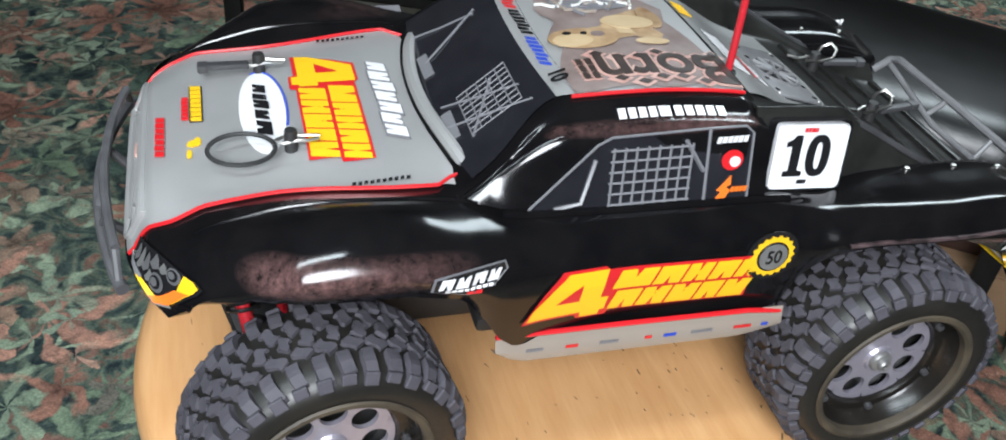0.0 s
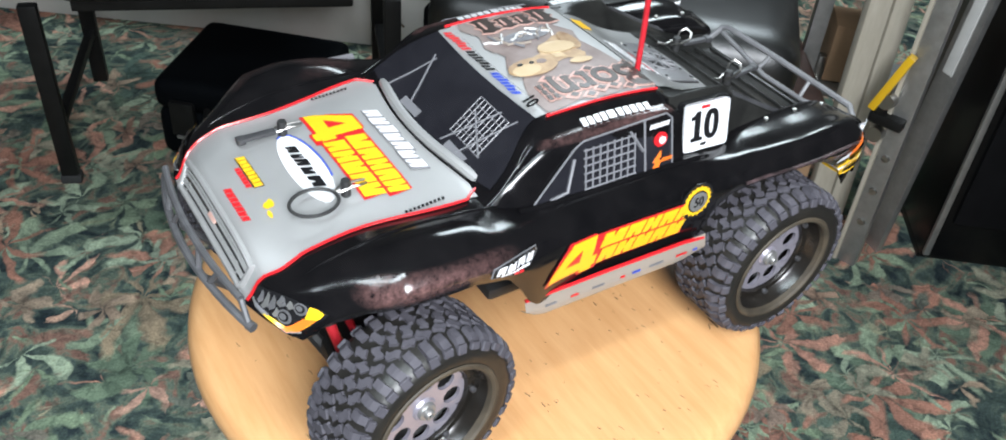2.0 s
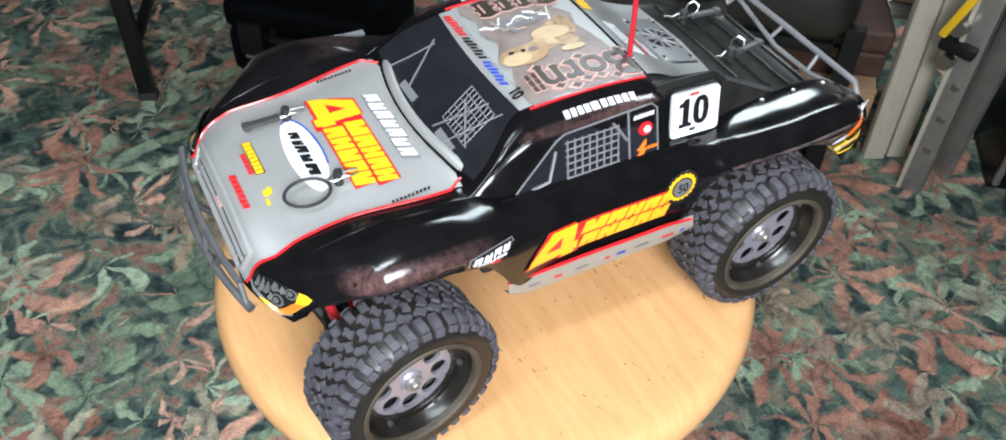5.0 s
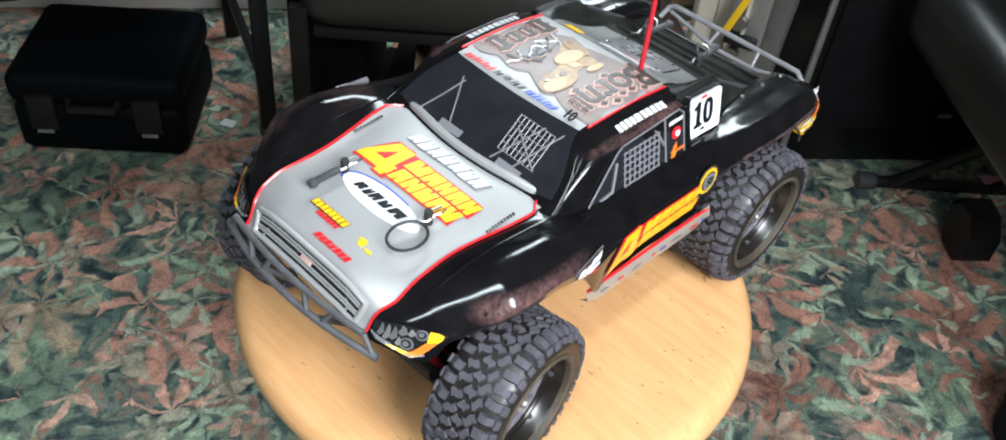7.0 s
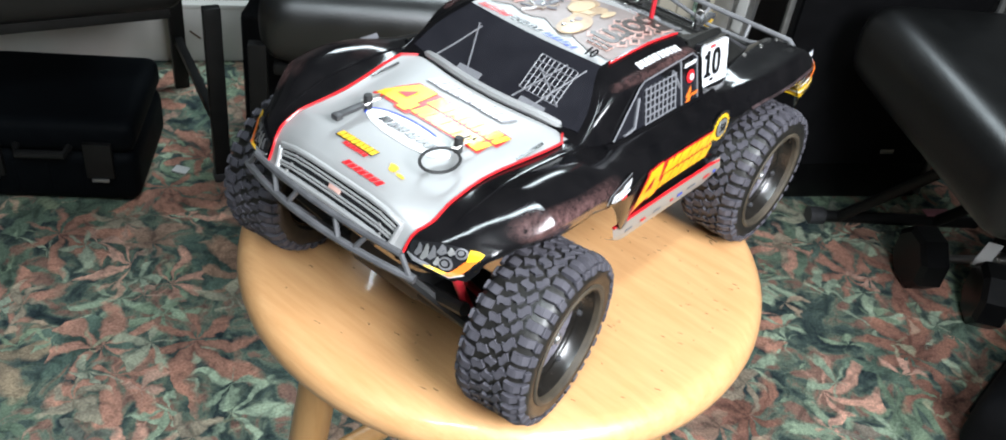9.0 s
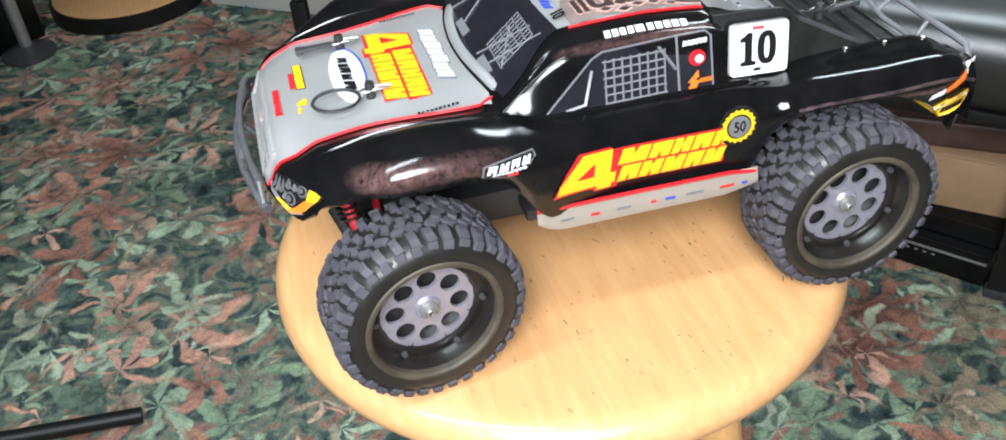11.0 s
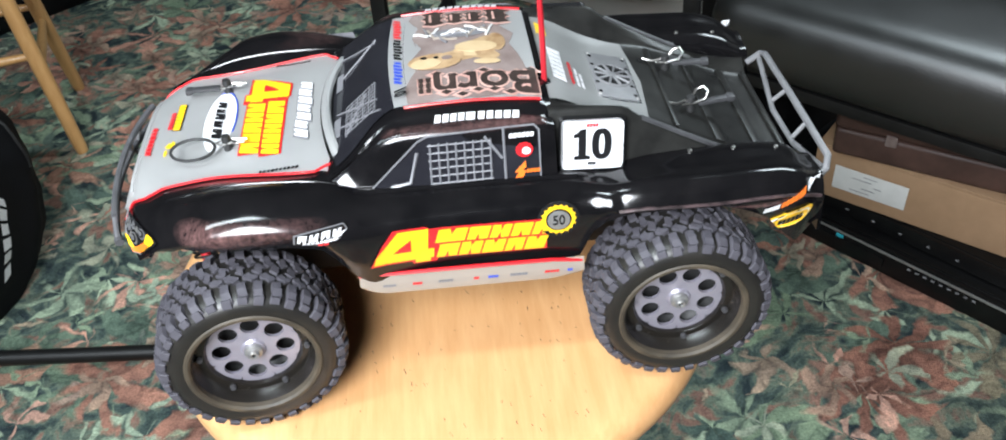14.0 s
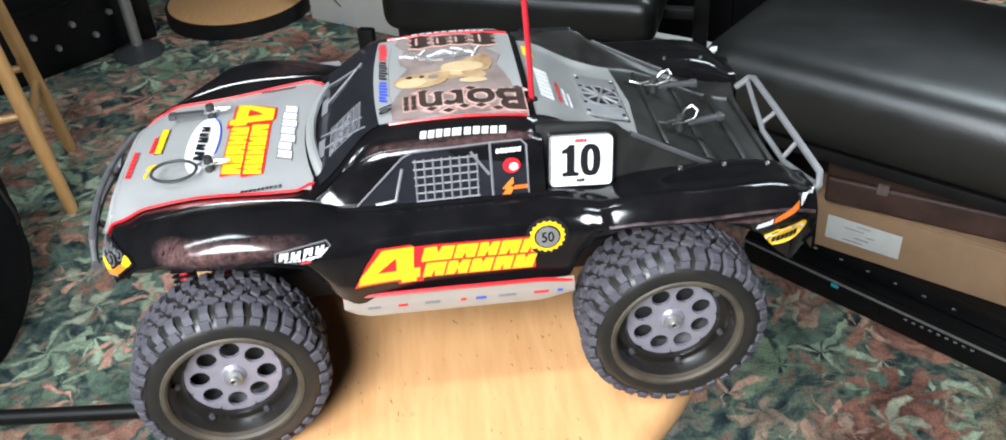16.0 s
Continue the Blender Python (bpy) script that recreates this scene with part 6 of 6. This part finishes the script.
part("flap", box((0.50, 0.128, 0.004), (0, -0.066, 0.1010), 0.001), CARDBOARD, carton, "")
part("flap", box((0.50, 0.128, 0.004), (0, 0.066, 0.1010), 0.001), CARDBOARD, carton, "")
lab = part("shipping_label", box((0.125, 0.0015, 0.046), (-0.150, -0.131, 0.048), 0.0005), PAPER, carton, "white paper label")
bm = bmesh.new()
for k in range(5):
    box((0.034 - 0.010 * (k % 3), 0.0006, 0.0010), (-0.165 + 0.014 * (k % 3), -0.1322, 0.032 + 0.008 * k), bm=bm)
part("label_print", bm, GREY, lab, "grey printed bars", False)
trunk = thing("old_suitcase", pose(0.908, 0.752, 0.2045, 0, 0, -35.5), "worn dark brown leather suitcase under the seat", "suitcase")
part("lower_half", box((0.48, 0.28, 0.050), (0, 0, 0.026), 0.008, 3), LEATHER, trunk, "")
part("upper_half", box((0.484, 0.284, 0.045), (0, 0, 0.0745), 0.010, 3), LEATHER, trunk, "")
for x in (-0.15, 0.15):
    part("buckle", box((0.018, 0.006, 0.020), (x, -0.144, 0.052), 0.002), BROWN, trunk, "dull metal buckle")
    part("strap", box((0.026, 0.290, 0.003), (x, 0, 0.0985), 0.001), LEATHER, trunk, "")

# black case standing upright beside the stack
upright_case = thing("equipment_case", pose(0.672, 1.100, 0, 0, 0, -51.6), "black upright equipment case beside the stacked boxes", "case")
part("case_body", box((0.150, 0.240, 0.325), (0, 0, 0.166), 0.012, 3), FABRIC, upright_case, "")
part("handle", tube([(0.030, -0.120, 0.270), (0.034, -0.136, 0.272), (0.066, -0.136, 0.272), (0.070, -0.120, 0.270)], 0.005, 8), BAR_GREY, upright_case, "small grey handle")
for x in (-0.05, 0.05):
    part("foot", box((0.024, 0.20, 0.006), (x, 0, 0.003), 0.002), PLASTIC, upright_case, "")

# ---- office chair at the far side ----
chair = thing("office_chair", pose(1.200, -0.170, 0, 0, 0, 47), "black steel-framed chair with a thick rounded vinyl cushion", "chair")
bm = box((0.54, 0.58, 0.14), (0, -0.04, 0.455), 0.064, 7)
for v in bm.verts:
    if v.co.z > 0.455:
        v.co.z += 0.03 * (1 - (2 * v.co.x / 0.54) ** 2) * (1 - 0.6 * (2 * v.co.y / 0.5) ** 2)
part("seat", bm, VINYL, chair, "thick black vinyl seat")
part("seat_plate", box((0.34, 0.30, 0.018), (0, 0, 0.368), 0.004), BLACK_METAL, chair, "")
back = chair.matrix_world.inverted()
for a, c in (((1.335, 0.125, 0.014), (1.25, -0.12, 0.365)), ((1.49, -0.03, 0.014), (1.32, -0.24, 0.365))):
    p, q = back @ Vector(a), back @ Vector(c)
    part("upright", tube([p, p.lerp(q, 0.5), q], 0.012, 10), BLACK_METAL, chair, "black steel upright")
p, q = back @ Vector((1.298, 0.163, 0.014)), back @ Vector((1.56, -0.095, 0.014))
part("floor_bar", tube([p, p.lerp(q, 0.5), q], 0.013, 10), BLACK_METAL, chair, "black steel floor bar")
part("end_cap", tube([p.lerp(q, -0.04), p.lerp(q, 0.05)], 0.019, 12), PLASTIC, chair, "black rubber end cap")


# ---- hand weights and a bag on the carpet under the office chair ----
def hand_weight(at, way, label):
    """Two eight-sided black heads on a chromed bar, lying on the carpet."""
    w = thing("dumbbell", pose(at[0], at[1], 0, 0, 0, way), label, "dumbbell", "hand weights")
    for x in (0.0, 0.205):
        bm = lathe([(0, -0.030), (0.052, -0.030), (0.064, -0.022), (0.064, 0.022), (0.052, 0.030), (0, 0.030)], 8, "y")
        bmesh.ops.transform(bm, matrix=Matrix.Translation((x, 0, 0.0600)) @ Matrix.Rotation(math.pi / 2, 4, "Z") @ Matrix.Rotation(math.pi / 8, 4, "Y"), verts=bm.verts)
        head = part("head", bm, DEVICE, w, "black eight-sided weight", False)
        part("collar", tube([(x + (0.030 if x < 0.1 else -0.046), 0, 0.06), (x + (0.046 if x < 0.1 else -0.030), 0, 0.06)], 0.015, 14), STEEL, head, "bright steel collar")
    part("bar", tube([(0.02, 0, 0.06), (0.10, 0, 0.06), (0.185, 0, 0.06)], 0.0075, 12, radii=[0.007, 0.0085, 0.007]), STEEL, w, "bright steel bar")
    return w


first = hand_weight((1.266, -0.068), -44, "black dumbbell with a bright steel bar and a white tag")
part("paper_tag", box((0.036, 0.003, 0.058), (0.125, -0.012, 0.082), 0.001, turn=Matrix.Rotation(0.25, 3, "Y")), PAPER, first, "white paper tag")
hand_weight((1.255, -0.205), -62, "black dumbbell with a bright steel bar")
duffel = thing("duffel_bag", pose(1.000, -0.440, 0, 0, 0, -2), "black rounded nylon bag lying on the carpet", "bag")
bm = box((0.30, 0.30, 0.150), (0, 0, 0.0755), 0.055, 5)
for v in bm.verts:
    v.co.z += 0.010 * math.sin(14 * v.co.x + 3) * math.cos(11 * v.co.y) * (v.co.z > 0.05)
part("bag_body", bm, FABRIC, duffel, "")
part("seam", tube([(x, 0.152 - 0.002, 0.080 + 0.004 * math.sin(20 * x)) for x in np.linspace(-0.10, 0.10, 9)], 0.004, 6), FABRIC, duffel, "raised black seam")

# ---- loudspeaker, stand and leaning tools ----
spk = thing("loudspeaker", pose(1.496, 0.317, 0, 0, 0, -39), "large black loudspeaker cabinet with a silver edge", "loudspeaker")
part("cabinet", box((0.46, 0.34, 0.78), (0, 0, 0.40), 0.008), DEVICE, spk, "")
part("grille", box((0.40, 0.012, 0.66), (0, -0.174, 0.43), 0.005), FABRIC, spk, "black cloth grille")
for sx in (-1, 1):
    part("edge_strip", box((0.012, 0.010, 0.76), (sx * 0.222, -0.174, 0.40), 0.003), GREYMETAL, spk, "silver edge strip")
part("plinth", box((0.46, 0.32, 0.02), (0, 0, 0.010), 0.003), BLACK_METAL, spk, "")
part("badge", box((0.030, 0.004, 0.010), (0.10, -0.182, 0.135), 0.001), GREYMETAL, spk, "")
tagged(part("pink_slip", box((0.060, 0.024, 0.002), (1.505, -0.025, 0.0285), turn=Matrix.Rotation(-0.7, 3, "Z")), PINKPAPER), "small pink paper slip lying on the floor bar", "paper")

post = thing("painted_board", look((1.085, 0.500, 0), (1.11, 0.55, 1.3)) @ Matrix.Rotation(math.pi, 4, "X"), "pale painted wooden board leaning upright", "board")
part("board", box((0.040, 0.020, 1.25), (0, 0, 0.625), 0.002), PALEWOOD, post, "")
part("board_edge", box((0.034, 0.028, 1.24), (0.045, 0.01, 0.62), 0.002), PALEWOOD, post, "")
lvl = thing("spirit_level", look((1.085, 0.395, 0), (1.10, 0.40, 1.2)) @ Matrix.Rotation(math.pi, 4, "X"), "aluminium spirit level with yellow handle, standing upright", "level")
part("beam", box((0.034, 0.022, 1.10), (0, 0, 0.55), 0.002), GREYMETAL, lvl, "")
part("beam_edge", box((0.008, 0.030, 1.10), (-0.021, 0, 0.55), 0.002), PALEWOOD, lvl, "dull brass-coloured edge")
part("yellow_handle", box((0.014, 0.020, 0.115), (-0.032, -0.024, 0.385), 0.003, turn=Matrix.Rotation(0.30, 3, "Y")), YELLOW, lvl, "yellow plastic handle")
part("bracket", box((0.060, 0.030, 0.020), (-0.020, -0.015, 0.315), 0.004), BLACK_METAL, lvl, "black bracket")
for z in (0.10, 0.17, 0.24):
    part("screw", lathe([(0, -0.015), (0.006, -0.014), (0.008, -0.010), (0, -0.010)], 12, "y"), STEEL, lvl, "bright screw head").location = (0, 0, z)
for z in (0.285, 0.35):
    part("vial", lathe([(0, -0.03), (0.014, -0.03), (0.016, -0.01), (0.016, 0.02), (0, 0.02)], 14, "y"), STEEL, lvl, "bright metal knob").location = (-0.030, 0, z)
strip = thing("aluminium_strip", look((1.165, 0.405, 0.0), (1.24, 0.39, 1.2)) @ Matrix.Rotation(math.pi, 4, "X"), "grey aluminium strip leaning upright with a white label", "strip")
part("strip", box((0.046, 0.014, 1.15), (0, 0, 0.575), 0.002), GREYMETAL, strip, "")
part("paper_label", box((0.022, 0.003, 0.16), (0, -0.009, 0.46), 0.001), PAPER, strip, "white paper label")
rack = thing("tool_rack", pose(1.23, 0.60, 0, 0, 0, -42), "narrow metal rack with tools and bright fittings", "rack")
part("upright", box((0.030, 0.030, 1.2), (-0.10, 0, 0.60), 0.003), GREYMETAL, rack, "")
part("upright", box((0.030, 0.030, 1.2), (0.10, 0, 0.60), 0.003), GREYMETAL, rack, "")
for k in range(4):
    part("shelf", box((0.24, 0.16, 0.012), (0, 0.06, 0.22 + 0.24 * k), 0.002), GREYMETAL, rack, "")
    part("carton", box((0.12, 0.09, 0.12), (0.03 * (k % 2), 0.06, 0.29 + 0.24 * k), 0.003), PAPER if k % 2 else CARDBOARD, rack, "")
    part("fitting", lathe([(0, 0), (0.016, 0.0), (0.018, 0.02), (0.010, 0.05), (0, 0.052)], 16), STEEL, rack, "bright metal fitting").location = (-0.07, 0.03, 0.228 + 0.24 * k)

# ---- left side: bag, tripod, amplifier, pole ----
bag = thing("gig_bag", Matrix.Translation((-1.015, 0.930, 0)), "bulging black nylon bag with white lettering bars standing on the carpet", "bag")
BAG, BAG_UP = Vector((0.240, 0.225, 0.205)), 0.150


def bag_skin(d):
    """The bulging cloth in the direction d from the bag's middle."""
    d = Vector(d).normalized()
    k = 1 / (abs(d.x / BAG.x) ** 3.0 + abs(d.y / BAG.y) ** 3.0 + abs(d.z / BAG.z) ** 3.0) ** (1 / 3.0)
    k *= 1 + 0.016 * math.sin(7 * d.x + 3 * d.z) + 0.014 * math.sin(9 * d.y - 5 * d.z) + 0.008 * math.sin(17 * d.x - 13 * d.y + 6 * d.z) + 0.006 * math.sin(23 * d.z + 11 * d.y)
    p = d * k + Vector((0, 0, BAG_UP))
    return Vector((p.x, p.y, max(p.z, 0.0)))


bm = bmesh.new()
bmesh.ops.create_icosphere(bm, subdivisions=5, radius=1)
for v in bm.verts:
    v.co = bag_skin(v.co)
part("bag_body", bm, FABRIC, bag, "")
part("zip", tube([bag_skin((math.cos(a), 0.25 + 0.1 * math.sin(2 * a), math.sin(a))) + Vector((0, 0, 0.002)) for a in np.linspace(0.15, 2.6, 30)], 0.004, 6), BLACK_METAL, bag, "")
part("carry_handle", tube([bag_skin((-0.25, -0.1, 1)), bag_skin((-0.15, -0.1, 1)) + Vector((0, 0, 0.05)), bag_skin((0.15, -0.1, 1)) + Vector((0, 0, 0.05)), bag_skin((0.25, -0.1, 1))], 0.009, 8), FABRIC, bag, "")
bm = words(bmesh.new(), (0.225, -0.105, 0.085), (0.0, 0.43, 0.90), (-0.95, -0.2, 0.1), 0.036, (0.031, 0.022, 0.023, 0.022, 0.022, 0.016), lean=0.15, gap=0.25, thick=0.003, ragged=0.15,
           lift=lambda p: bag_skin((p.x, p.y, p.z - BAG_UP)))
part("bag_print", bm, WHITE, bag, "white lettering drawn as bars", False)
tri = thing("tripod", Matrix.Translation((-0.835, 0.658, 0)), "black tripod with a leg spread over the carpet", "tripod")
part("leg", tube([(0.0, 0.0, 0.055), (0.17, 0.004, 0.034), (0.335, 0.008, 0.014)], 0.013, 10), BLACK_METAL, tri, "black tripod leg")
part("leg", tube([(0.0, 0.0, 0.055), (-0.18, 0.20, 0.012)], 0.011, 10), BLACK_METAL, tri, "black tripod leg")
part("leg", tube([(0.0, 0.0, 0.055), (-0.16, -0.24, 0.012)], 0.011, 10), BLACK_METAL, tri, "black tripod leg")
part("collar", lathe([(0, 0.040), (0.030, 0.040), (0.034, 0.050), (0.034, 0.075), (0.026, 0.085), (0, 0.085)], 24), PLASTIC, tri, "ribbed collar")
part("pole", tube([(0, 0, 0.08), (-0.02, 0, 0.60)], 0.014, 12), BLACK_METAL, tri, "")
amp = thing("amplifier", pose(-1.06, 2.165, 0, 0, 0, 40), "black amplifier with small controls against the wall", "amplifier")
part("cabinet", box((0.50, 0.22, 0.20), (0, 0, 0.10), 0.006), DEVICE, amp, "")
part("front_panel", box((0.48, 0.008, 0.17), (0, -0.113, 0.10), 0.003), DEVICE, amp, "")
for k in range(7):
    part("knob", lathe([(0, -0.012), (0.007, -0.012), (0.009, 0), (0, 0)], 14, "y"), GREYMETAL, amp, "").location = (-0.15 + 0.055 * k, -0.117, 0.075 + 0.05 * (k % 2))
pole = thing("steel_pole", Matrix.Translation((-0.83, 2.13, 0)), "bright steel pole with a black foot", "pole")
part("tube", tube([(0, 0, 0.02), (0, 0, 1.1)], 0.016, 14), GREYMETAL, pole, "")
part("foot", lathe([(0, 0), (0.07, 0), (0.07, 0.012), (0.022, 0.030), (0, 0.030)], 24), PLASTIC, pole, "")
# black block added to fill the unidentified dark gap behind the board
cabinet = thing("low_black_block", pose(0.86, 1.80, 0, 0, 0, -38), "low black block added behind the white board", "cabinet")
part("block_body", box((0.70, 0.28, 0.50), (0, 0, 0.252), 0.006), FABRIC, cabinet, "")
part("top", box((0.72, 0.30, 0.018), (0, 0, 0.511), 0.004), FABRIC, cabinet, "")
for x in (-0.175, 0.175):
    part("door", box((0.335, 0.012, 0.46), (x, -0.146, 0.255), 0.003), FABRIC, cabinet, "")
tagged(part("blue_cap", lathe([(0, 0.014), (0.012, 0.013), (0.014, 0.0), (0, 0)], 18), material("blue_plastic", (0.01, 0.12, 0.40), 0.4)), "small blue plastic cap on the carpet", "cap").location = (-0.24, 2.20, 0)

skirt = thing("skirting_board", pose(0.297, 1.796, 0, 0, 0, -36.8), "long low white painted board standing behind the chairs", "board")
part("board", box((1.58, 0.022, 0.135), (0, 0, 0.0680), 0.004, 2), TRIMWHITE, skirt, "white painted board")
part("top_bead", box((1.58, 0.030, 0.012), (0, 0.0, 0.1415), 0.004, 2), TRIMWHITE, skirt, "")
for x in (-0.68, -0.1, 0.5):
    part("scuff", box((0.030, 0.002, 0.004), (x, -0.0122, 0.07), turn=Matrix.Rotation(0.7, 3, "Y")), INK, skirt, "dark scuff mark")

# small print and marks too fine to part are joined
for ob in bpy.data.objects:
    if ob.type == "MESH" and ob.name.split(".")[0] in ("tail_sticker", "door_sticker", "hood_print", "hood_print_edge", "visor_print", "fastback_print", "sill_print", "shield_print", "plate_print",
                                                       "roof_rail_print", "vent_holes", "label_print", "bag_print", "pencil_scribble", "window_net", "printed_window_net"):
        tagged(ob, kind="stuff")
